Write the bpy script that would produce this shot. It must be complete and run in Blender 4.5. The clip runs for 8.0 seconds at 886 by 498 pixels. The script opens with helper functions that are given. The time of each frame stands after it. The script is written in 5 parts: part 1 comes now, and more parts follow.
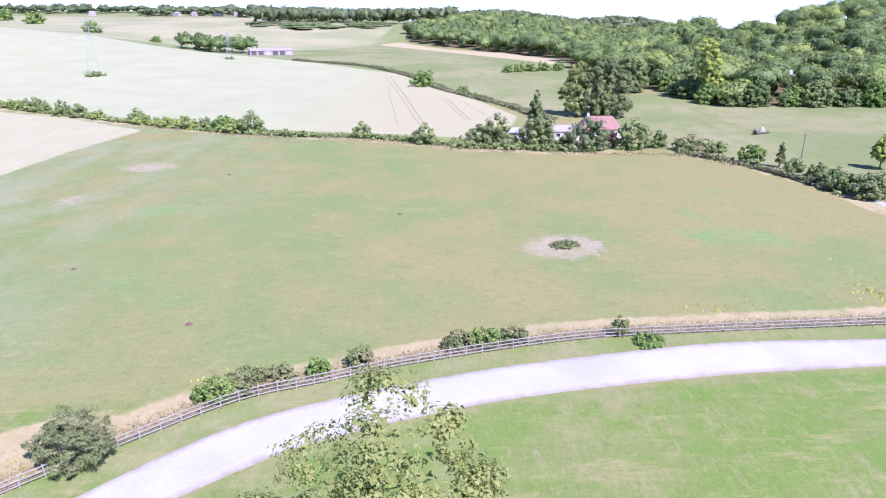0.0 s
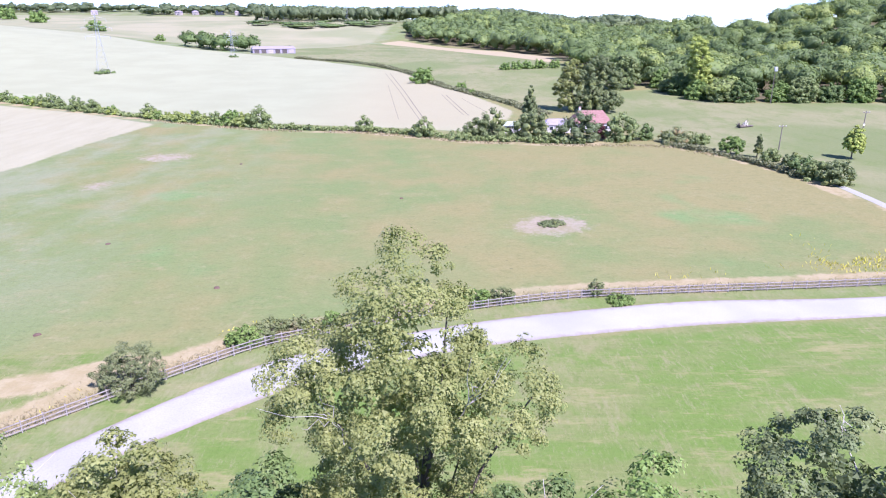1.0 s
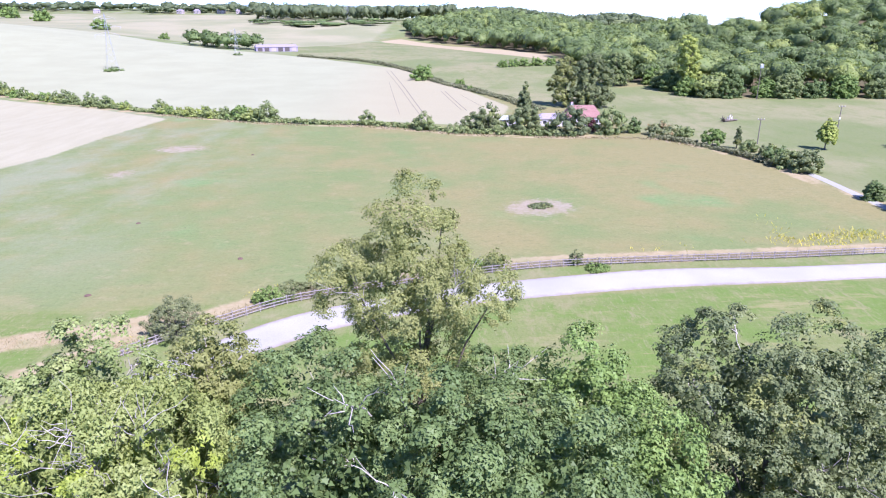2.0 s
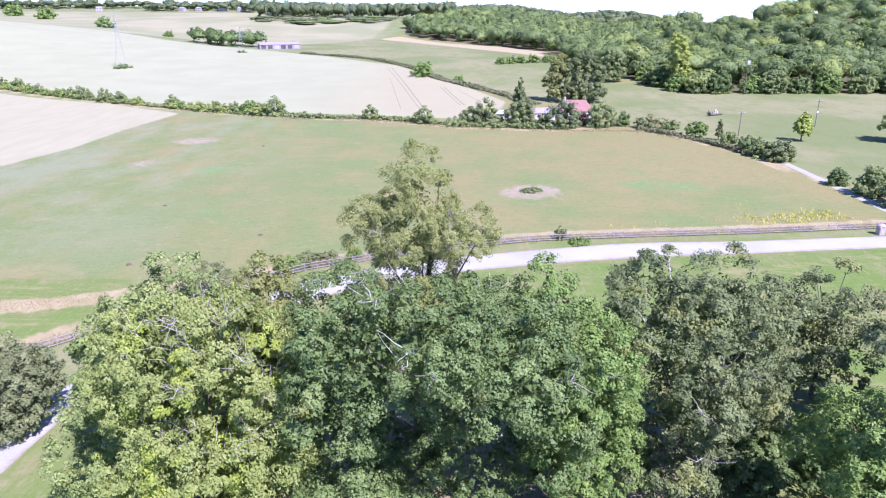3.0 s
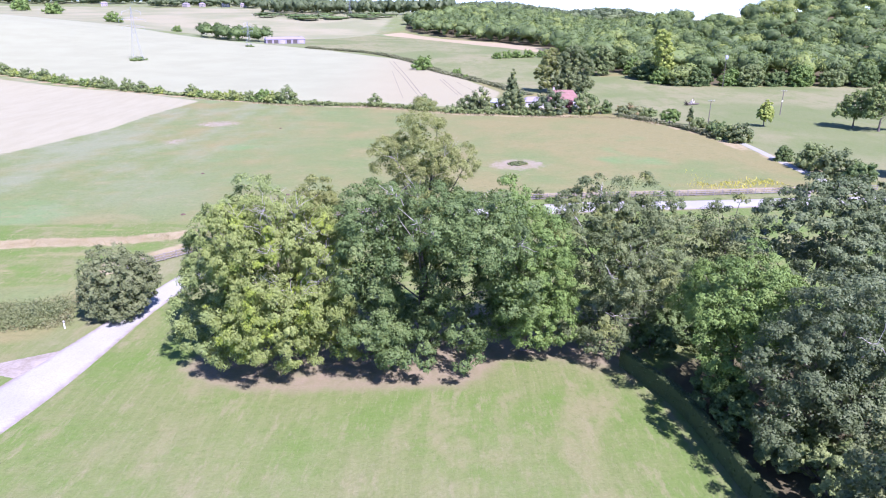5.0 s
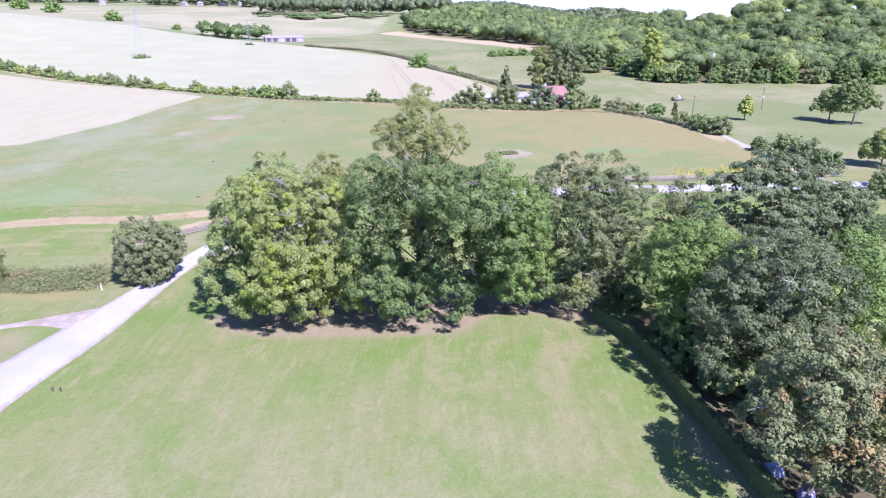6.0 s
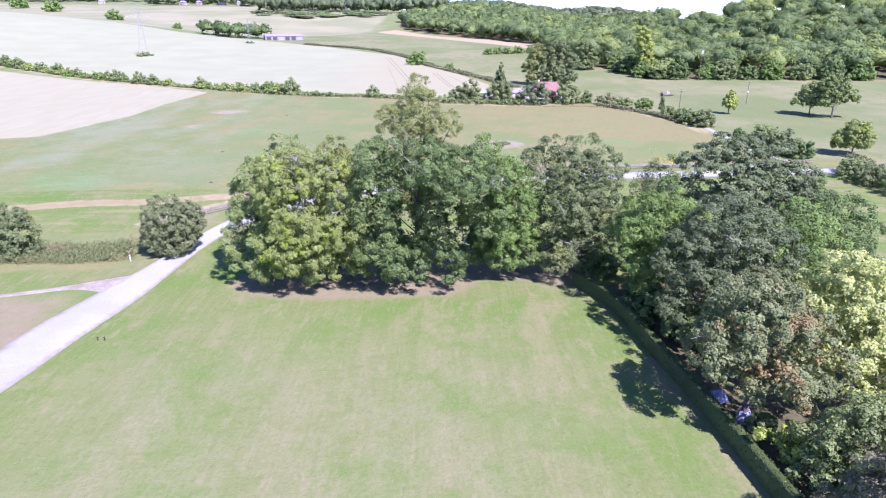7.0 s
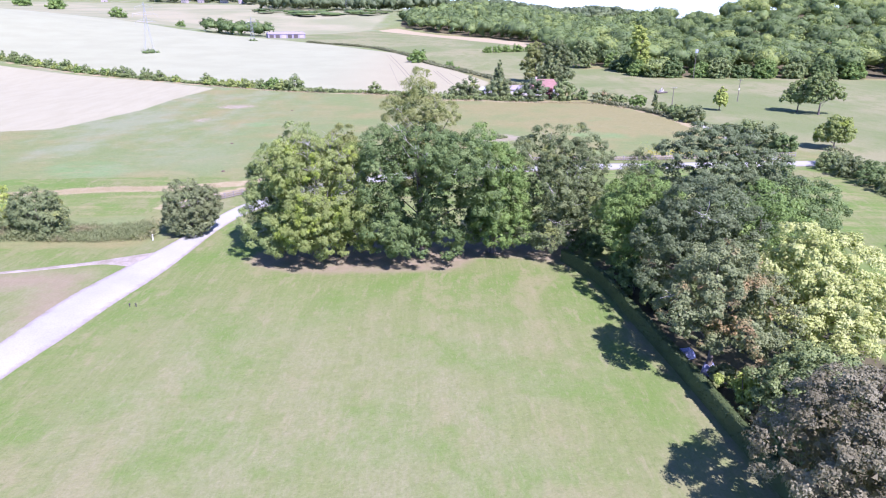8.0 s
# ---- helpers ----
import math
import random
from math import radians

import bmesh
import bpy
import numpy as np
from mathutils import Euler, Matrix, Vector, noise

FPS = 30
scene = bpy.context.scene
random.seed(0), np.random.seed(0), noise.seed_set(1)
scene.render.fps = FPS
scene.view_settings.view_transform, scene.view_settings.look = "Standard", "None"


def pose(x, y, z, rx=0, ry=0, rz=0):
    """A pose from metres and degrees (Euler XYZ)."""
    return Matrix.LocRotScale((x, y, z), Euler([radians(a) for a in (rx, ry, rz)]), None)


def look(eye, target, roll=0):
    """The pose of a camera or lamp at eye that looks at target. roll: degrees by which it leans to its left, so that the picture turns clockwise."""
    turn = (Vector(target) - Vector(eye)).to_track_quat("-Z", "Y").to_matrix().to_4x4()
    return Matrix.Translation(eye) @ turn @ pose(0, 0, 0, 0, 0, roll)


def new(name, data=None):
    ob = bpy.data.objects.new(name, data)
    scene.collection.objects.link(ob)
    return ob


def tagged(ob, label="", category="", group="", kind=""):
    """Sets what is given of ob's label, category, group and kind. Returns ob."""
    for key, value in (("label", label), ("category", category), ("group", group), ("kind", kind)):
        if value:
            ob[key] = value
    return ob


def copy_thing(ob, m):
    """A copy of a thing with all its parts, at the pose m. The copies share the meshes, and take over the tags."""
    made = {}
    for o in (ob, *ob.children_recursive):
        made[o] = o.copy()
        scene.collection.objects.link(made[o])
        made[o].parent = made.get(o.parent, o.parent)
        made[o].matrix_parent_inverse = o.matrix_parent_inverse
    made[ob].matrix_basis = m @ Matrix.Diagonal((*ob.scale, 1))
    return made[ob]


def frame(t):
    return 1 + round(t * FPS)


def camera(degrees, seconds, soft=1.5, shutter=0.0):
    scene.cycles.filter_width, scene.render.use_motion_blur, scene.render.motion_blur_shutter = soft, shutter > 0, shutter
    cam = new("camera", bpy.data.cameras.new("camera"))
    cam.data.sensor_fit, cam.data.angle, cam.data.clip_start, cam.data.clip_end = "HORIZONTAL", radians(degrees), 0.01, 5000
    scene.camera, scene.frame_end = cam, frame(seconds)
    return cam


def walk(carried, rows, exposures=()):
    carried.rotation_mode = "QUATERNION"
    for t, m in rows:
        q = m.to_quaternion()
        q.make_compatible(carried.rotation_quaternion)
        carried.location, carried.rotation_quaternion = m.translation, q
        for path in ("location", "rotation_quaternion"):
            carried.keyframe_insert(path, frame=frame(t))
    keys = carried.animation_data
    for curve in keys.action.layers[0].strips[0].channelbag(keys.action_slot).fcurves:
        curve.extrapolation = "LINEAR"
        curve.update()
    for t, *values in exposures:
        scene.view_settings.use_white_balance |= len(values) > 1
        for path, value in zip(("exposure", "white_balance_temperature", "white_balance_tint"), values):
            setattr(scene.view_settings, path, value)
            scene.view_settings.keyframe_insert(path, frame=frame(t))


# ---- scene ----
import itertools

cam = camera(67.7, 8.0, soft=1.1)
METRES, EYE, TILT, LEAN, TURN = 88.0, 35.0, -19.0, 0.0, 0.0
ROWS = [
    (0.0, 0.0, 0.0, 0.0, -0.0, -0.0, 0.0),
    (0.5, 0.0016, -0.057, -0.0188, -0.03, -0.05, 0.01),
    (1.0, 0.0033, -0.1196, -0.0405, -0.04, -0.1, 0.03),
    (1.5, 0.0048, -0.1814, -0.061, -0.05, -0.15, 0.05),
    (3.0, 0.0081, -0.3823, -0.1187, -0.07, -0.47, 0.12),
    (3.5, 0.0085, -0.4436, -0.1394, -0.07, -0.54, 0.1),
    (4.0, 0.009, -0.5082, -0.1621, -0.08, -0.6, 0.04),
    (4.5, 0.0093, -0.5666, -0.1834, -0.11, -0.65, -0.06),
    (5.0, 0.0103, -0.6296, -0.2063, -0.17, -0.71, -0.12),
    (6.5, 0.0151, -0.802, -0.2697, -0.58, -0.79, -0.04),
    (7.0, 0.0159, -0.8564, -0.2898, -0.64, -0.83, -0.01),
    (7.5, 0.0155, -0.9022, -0.3061, -0.66, -0.87, -0.08),
    (8.0, 0.0152, -0.9463, -0.3216, -0.67, -0.91, -0.21),
]
walk(cam, [(t, pose(0, 0, EYE, TILT, LEAN, TURN) @ pose(METRES * x, METRES * y, METRES * z, 90 + pitch, roll, yaw)) for t, x, y, z, yaw, pitch, roll in ROWS], [(0.0, 1.08, 5540, 37), (3.0, 1.09, 5490, 40), (8.0, 1.10, 5460, 42)])

# ---- daylight ----
SUN_AZ, SUN_EL = radians(143), radians(51)      # azimuth clockwise from +y
world = bpy.data.worlds.new("sky")
scene.world = world
world.use_nodes = True
wn = world.node_tree.nodes
sky = wn.new("ShaderNodeTexSky")
sky.sky_type, sky.sun_disc = "NISHITA", False
sky.sun_elevation, sky.sun_rotation = SUN_EL, SUN_AZ
sky.altitude = 2500.0
sky.air_density, sky.dust_density, sky.ozone_density = 0.8, 0.0, 6.0
wn["Background"].inputs["Strength"].default_value = 0.14
world.node_tree.links.new(sky.outputs[0], wn["Background"].inputs["Color"])
sun = new("sun", bpy.data.lights.new("sun", "SUN"))
sun.data.energy, sun.data.angle, sun.data.color = 5.0, radians(0.6), (1.0, 0.945, 0.865)
sun.matrix_world = look((60, 60, 120), (60 - math.sin(SUN_AZ) * math.cos(SUN_EL), 60 - math.cos(SUN_AZ) * math.cos(SUN_EL), 120 - math.sin(SUN_EL)))

def ramp(v, a, b):
    u = np.clip((np.asarray(v, float) - a) / (b - a), 0, 1)
    return u * u * (3 - 2 * u)


def height(x, y):
    """Ground height: level lawn and meadow, a wheat spur, a wooded hill and far downs."""
    x, y = np.asarray(x, float), np.asarray(y, float)
    z = 1.1 * ramp(y, 8, 60) + 8.0 * ramp(y, 200, 520)
    west = 1 - ramp(x - 0.22 * y, -150, 50)
    z = z + west * (24.0 * ramp(y, 640, 1050) + 24.0 * ramp(y, 1000, 1500) * (1 - ramp(x, -260, -60)))
    z = z + 30.0 * np.exp(-((x + 520) / 240) ** 2 - ((y - 560) / 240) ** 2)
    z = z + 29.0 * ramp(y - 0.05 * x, 270, 480) * ramp(x, 130, 330) * (1 - ramp(y, 560, 900))
    z = z + 5.0 * ramp(y, 560, 820) * ramp(x, -60, 120) * (1 - ramp(x - 0.3 * y, -120, 0))
    z = z + 20.0 * np.exp(-(((x - 272) / 58) ** 2) - ((y - 1010) / 120) ** 2)
    return z + 0.5 * np.sin(x / 41) * np.sin(y / 53) * ramp(y, 60, 220)


# ---- materials ----
class Nodes:
    """A small builder of node trees."""

    def __init__(self, name):
        self.mat = bpy.data.materials.new(name)
        self.mat.use_nodes = True
        self.tree = self.mat.node_tree
        self.bsdf = self.tree.nodes["Principled BSDF"]
        self.out = self.tree.nodes["Material Output"]

    def put(self, value, socket):
        if hasattr(value, "is_output"):
            self.tree.links.new(value, socket)
        elif isinstance(value, tuple) and len(value) == 3 and socket.type == "RGBA":
            socket.default_value = (*value, 1)
        else:
            socket.default_value = value

    def coords(self, scale=(1, 1, 1)):
        m = self.tree.nodes.new("ShaderNodeMapping")
        m.inputs["Scale"].default_value = scale
        g = self.tree.nodes.new("ShaderNodeNewGeometry")
        self.tree.links.new(g.outputs["Position"], m.inputs["Vector"])
        return m.outputs[0]

    def noise(self, scale, detail=3, rough=0.55, stretch=None, distort=0.0):
        n = self.tree.nodes.new("ShaderNodeTexNoise")
        n.inputs["Scale"].default_value, n.inputs["Detail"].default_value = scale, detail
        n.inputs["Roughness"].default_value, n.inputs["Distortion"].default_value = rough, distort
        self.tree.links.new(self.coords(stretch or (1, 1, 1)), n.inputs["Vector"])
        return n.outputs["Fac"]

    def math(self, op, a, b=0.0, clamp=False):
        n = self.tree.nodes.new("ShaderNodeMath")
        n.operation, n.use_clamp = op, clamp
        self.put(a, n.inputs[0]), self.put(b, n.inputs[1])
        return n.outputs[0]

    def step(self, v, lo, hi, to0=0.0, to1=1.0):
        n = self.tree.nodes.new("ShaderNodeMapRange")
        n.interpolation_type = "SMOOTHSTEP"
        self.put(v, n.inputs["Value"])
        for k, x in (("From Min", lo), ("From Max", hi), ("To Min", to0), ("To Max", to1)):
            n.inputs[k].default_value = x
        return n.outputs["Result"]

    def mix(self, fac, a, b, blend="MIX"):
        n = self.tree.nodes.new("ShaderNodeMix")
        n.data_type, n.blend_type = "RGBA", blend
        self.put(fac, n.inputs[0]), self.put(a, n.inputs[6]), self.put(b, n.inputs[7])
        return n.outputs[2]

    def attr(self, name):
        n = self.tree.nodes.new("ShaderNodeAttribute")
        n.attribute_name = name
        return n.outputs["Fac"]

    def island(self):
        return self.tree.nodes.new("ShaderNodeNewGeometry").outputs["Random Per Island"]

    def each(self):
        return self.tree.nodes.new("ShaderNodeObjectInfo").outputs["Random"]

    def ramp(self, v, *stops):
        n = self.tree.nodes.new("ShaderNodeValToRGB")
        e = n.color_ramp.elements
        while len(e) < len(stops):
            e.new(0.5)
        for el, (p, c) in zip(e, stops):
            el.position, el.color = p, (*c, 1)
        self.put(v, n.inputs[0])
        return n.outputs[0]

    def bump(self, v, strength, distance):
        n = self.tree.nodes.new("ShaderNodeBump")
        n.inputs["Strength"].default_value, n.inputs["Distance"].default_value = strength, distance
        self.put(v, n.inputs["Height"])
        self.tree.links.new(n.outputs[0], self.bsdf.inputs["Normal"])

    def done(self, colour, rough=0.8, metal=0.0, spec=0.3):
        self.put(colour, self.bsdf.inputs["Base Color"])
        self.put(rough, self.bsdf.inputs["Roughness"])
        self.bsdf.inputs["Metallic"].default_value = metal
        self.bsdf.inputs["Specular IOR Level"].default_value = spec
        return self.mat


def mix3(a, b, f):
    return tuple(p + (q - p) * f for p, q in zip(a, b))


def leaf_mat(name, dark, mid, light, odd=None, through_light=0.16):
    """Foliage: tone per spray and per leaf, some odd-coloured sprays, light shining through."""
    n = Nodes(name)
    dark, light = mix3(dark, mid, 0.35), mix3(light, mid, 0.25)
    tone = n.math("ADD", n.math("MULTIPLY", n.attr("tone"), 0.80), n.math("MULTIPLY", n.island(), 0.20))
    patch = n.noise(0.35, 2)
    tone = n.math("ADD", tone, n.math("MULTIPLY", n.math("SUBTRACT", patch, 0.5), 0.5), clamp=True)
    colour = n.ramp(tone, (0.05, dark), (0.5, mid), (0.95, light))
    if odd:
        colour = n.mix(n.step(n.noise(0.28, 2), 0.56, 0.66), colour, n.mix(n.island(), odd, mix3(odd, mid, 0.6)))
    n.done(colour, 0.55, spec=0.22)
    tr = n.tree.nodes.new("ShaderNodeBsdfTranslucent")
    n.put(n.mix(0.55, colour, (0.30, 0.42, 0.05)), tr.inputs["Color"])
    m = n.tree.nodes.new("ShaderNodeMixShader")
    m.inputs[0].default_value = through_light
    n.tree.links.new(n.bsdf.outputs[0], m.inputs[1])
    n.tree.links.new(tr.outputs[0], m.inputs[2])
    n.tree.links.new(m.outputs[0], n.out.inputs["Surface"])
    return n.mat


def plain(name, a, b, scale, rough=0.75, bump=0.0, stretch=None, metal=0.0, fine=None):
    """Two colours mixed by grain at two scales, with relief; pieces differ a little."""
    n = Nodes(name)
    big = n.noise(scale, 4, 0.6, stretch)
    small = n.noise(fine or scale * 9, 3, 0.6, stretch)
    v = n.math("ADD", n.math("MULTIPLY", big, 0.65), n.math("MULTIPLY", small, 0.35))
    colour = n.mix(n.step(v, 0.36, 0.64), a, b)
    colour = n.mix(n.step(n.each(), 0, 1, 0.0, 0.22), colour, mix3(a, (0, 0, 0), 0.3))
    if bump:
        n.bump(v, 0.6, bump)
    return n.done(colour, rough, metal)


# ---- shapes ----
def link_mesh(name, verts, quads, material=None, smooth=False, tone=None):
    """One mesh object from arrays of vertices and of faces with three or four corners."""
    me = bpy.data.meshes.new(name)
    verts, quads = np.asarray(verts, np.float32), np.asarray(quads, np.int32)
    corners = quads.shape[1]
    me.vertices.add(len(verts))
    me.vertices.foreach_set("co", verts.ravel())
    me.loops.add(quads.size)
    me.loops.foreach_set("vertex_index", quads.ravel())
    me.polygons.add(len(quads))
    me.polygons.foreach_set("loop_start", np.arange(len(quads), dtype=np.int32) * corners)
    me.update(calc_edges=True)
    if smooth:
        me.polygons.foreach_set("use_smooth", np.ones(len(quads), bool))
    if tone is not None:
        me.attributes.new("tone", "FLOAT", "POINT").data.foreach_set("value", np.asarray(tone, np.float32))
    if material:
        me.materials.append(material)
    return new(name, me)


def under(ob, parent, label=""):
    ob.parent = parent
    return tagged(ob, label) if label else ob


def part(name, bm, material, parent, label=""):
    """A bmesh as one mesh object under a thing or a part."""
    me = bpy.data.meshes.new(name)
    bm.to_mesh(me)
    bm.free()
    me.materials.append(material)
    return under(new(name, me), parent, label)


def thing(name, x, y, z=None, turn=0.0, label="", category="", group="", kind=""):
    """An Empty at the base of a thing."""
    ob = new(name)
    ob.matrix_world = pose(x, y, float(height(x, y)) if z is None else z, 0, 0, turn)
    return tagged(ob, label, category, group, kind)


def box(bm, cx, cy, cz, sx, sy, sz, bevel=0.0, m=None):
    r = bmesh.ops.create_cube(bm, size=1, matrix=(m or Matrix()) @ Matrix.Translation((cx, cy, cz)) @ Matrix.Diagonal((sx, sy, sz, 1)))
    if bevel:
        bmesh.ops.bevel(bm, geom=list({e for v in r["verts"] for e in v.link_edges}), offset=bevel, segments=1, affect="EDGES")
    return bm


def boxed(*args, **kw):
    return box(bmesh.new(), *args, **kw)


def curve(points, step=1.0):
    """A smooth line through points, cut into even steps: places and unit directions."""
    p = np.array(points, float)
    p = np.vstack([2 * p[0] - p[1], p, 2 * p[-1] - p[-2]])
    out = []
    for i in range(1, len(p) - 2):
        u = np.linspace(0, 1, 24, endpoint=False)[:, None]
        a, b, c, d = p[i - 1 : i + 3]
        out.append(0.5 * (2 * b + (c - a) * u + (2 * a - 5 * b + 4 * c - d) * u**2 + (3 * b - a - 3 * c + d) * u**3))
    q = np.vstack([*out, p[-2:-1]])
    s = np.r_[0, np.cumsum(np.linalg.norm(np.diff(q, axis=0), axis=1))]
    at = np.linspace(0, s[-1], max(2, int(round(s[-1] / step)) + 1))
    q = np.stack([np.interp(at, s, q[:, k]) for k in range(q.shape[1])], 1)
    d = np.gradient(q, axis=0)
    return q, d / np.linalg.norm(d, axis=1, keepdims=True)


def tube(path, radii, sides=7):
    """A tapered tube along a path: vertices and quads."""
    path, n = np.asarray(path, float), len(path)
    d = np.gradient(path, axis=0)
    d /= np.linalg.norm(d, axis=1, keepdims=True) + 1e-9
    ref = np.where(np.abs(d[:, 2:3]) > 0.8, [[1.0, 0, 0]], [[0, 0, 1.0]])
    a = np.cross(d, ref)
    a /= np.linalg.norm(a, axis=1, keepdims=True) + 1e-9
    b = np.cross(d, a)
    ang = np.linspace(0, 2 * np.pi, sides, endpoint=False)
    ring = np.cos(ang)[None, :, None] * a[:, None] + np.sin(ang)[None, :, None] * b[:, None]
    v = (path[:, None] + ring * np.asarray(radii, float)[:, None, None]).reshape(-1, 3)
    i, j = np.meshgrid(np.arange(n - 1), np.arange(sides), indexing="ij")
    k = (j + 1) % sides
    q = np.stack([i * sides + j, i * sides + k, (i + 1) * sides + k, (i + 1) * sides + j], -1).reshape(-1, 4)
    return v, q


def joined(pieces):
    vs, qs, n = [], [], 0
    for v, q in pieces:
        vs.append(v), qs.append(np.asarray(q) + n)
        n += len(v)
    return np.vstack(vs), np.vstack(qs)


def outline(x, y, points):
    """Signed distance to a closed outline: positive inside."""
    p = np.array(points, float)
    best, inside = np.full(x.shape, 1e9), np.zeros(x.shape, bool)
    for a, b in zip(p, np.roll(p, -1, 0)):
        e = b - a
        u = np.clip(((x - a[0]) * e[0] + (y - a[1]) * e[1]) / (e @ e), 0, 1)
        best = np.minimum(best, np.hypot(x - a[0] - u * e[0], y - a[1] - u * e[1]))
        cross = ((a[1] > y) != (b[1] > y)) & (x < a[0] + (y - a[1]) / (e[1] if e[1] else 1e-9) * e[0])
        inside ^= cross
    return np.where(inside, best, -best)


def beside(x, y, line):
    """Distance to a line of points."""
    best = np.full(x.shape, 1e9)
    p = np.array(line, float)
    for a, b in zip(p[:-1], p[1:]):
        e = b - a
        u = np.clip(((x - a[0]) * e[0] + (y - a[1]) * e[1]) / (e @ e), 0, 1)
        best = np.minimum(best, np.hypot(x - a[0] - u * e[0], y - a[1] - u * e[1]))
    return best


# ---- the plan: lines and outlines on the ground ----
TRACK_FAR = [(-74, -190), (-64, -120), (-53, -60), (-48.5, -32), (-46.9, -10.7), (-44.4, 0), (-41.1, 12.1), (-38.8, 22), (-35.4, 32.5), (-28.5, 41.3), (-19.3, 50.4), (-10, 55.4), (4.5, 60.8), (19.5, 64.6), (32.8, 67), (51.2, 67.8), (73, 70), (100, 72.2)]
TRACK_NEAR = [(-64, -190), (-54.5, -120), (-44, -60), (-42.2, -32), (-40.2, -20), (-38.8, -11), (-36.8, 0), (-35.2, 17), (-32.4, 27), (-28, 33.5), (-19.5, 41.3), (-10.7, 47.6), (1.9, 52.8), (11.7, 55.5), (29.4, 58.8), (46.4, 60.6), (70, 63.2), (100, 65.5)]
FENCE = [(-46, 30), (-40, 35.5), (-33.3, 42), (-27.6, 47.2), (-19.4, 54.2), (-12.4, 57.4), (-4.9, 60.7), (4.6, 64), (13.7, 66.6), (19.9, 67.7), (33.9, 69.2), (52.7, 70.9), (72, 73.2), (92, 75.6)]
FIELD_HEDGE = [(-320, 350), (-240, 305), (-177.8, 269), (-157.9, 258.3), (-103.4, 228), (-58.7, 207), (-24.8, 202), (-4, 193), (7.4, 187), (26, 183), (41.3, 181), (64, 178.7), (73.5, 164.5), (81.7, 140), (83.5, 119.7), (87, 100), (91, 84)]
GARDEN_HEDGE = [(19.6, 4.7), (23, -3.6), (24.4, -14.4), (25.9, -26.7), (26.9, -36.9), (27.8, -48), (28.6, -62), (30.5, -110)]
WHEAT = [(-900, 640), (-560, 640), (-324, 628), (-220, 555), (-151, 504), (-84, 456), (-27.7, 398), (4.3, 324), (28, 252), (24, 230), (8, 203), (-4.3, 207), (-60, 217), (-114, 242), (-186, 277), (-330, 362)]
STUBBLE = [(-169, 257), (-137, 243), (-97.5, 215), (-102.4, 179), (-103, 150), (-112, 110), (-260, 60), (-500, 200), (-420, 380)]
FAR_STRIP = [(-70, 723), (-36, 684), (21.6, 571), (75, 441), (82.7, 500), (56.4, 592), (8.5, 648), (-45.6, 755)]
PASTURE = [(88, 96), (84, 120), (82, 140), (74, 166), (66, 181), (60, 230), (72, 300), (108, 320), (117, 272), (180, 268), (420, 260), (420, 40), (120, 55)]
DOWN = [(-1400, 650), (-330, 636), (-232, 600), (-150, 570), (-110, 640), (-75, 735), (-66, 960), (-300, 1180), (-1400, 1320)]
VALLEY = [(36, 254), (29, 276), (14, 305), (-2, 337), (-50, 440), (-100, 472), (-140, 565), (-72, 722), (-36, 683), (21, 571), (75, 441), (84, 420), (88, 318), (70, 240)]

HILL_WOOD = [(84, 330), (104, 330), (112, 302), (119, 279), (141, 278), (178, 276), (250, 272), (290, 300), (410, 500), (300, 540), (190, 520), (120, 440), (84, 420)]
FAR_WOOD = [(-43, 780), (9, 680), (56, 602), (84, 505), (86, 430), (120, 440), (200, 540), (270, 700), (220, 900), (40, 960), (-44, 850)]
GARDEN = [(24.4, 4), (34, 9), (50, 3), (50, -34), (40, -64), (32, -64), (29.2, -40), (27.6, -20), (25.6, -6)]

# ---- ground ----
def graded(a, b, mid, fine, n):
    """Places from a to b, closest together round mid."""
    u = np.linspace(math.asinh((a - mid) / fine), math.asinh((b - mid) / fine), n)
    return mid + fine * np.sinh(u)


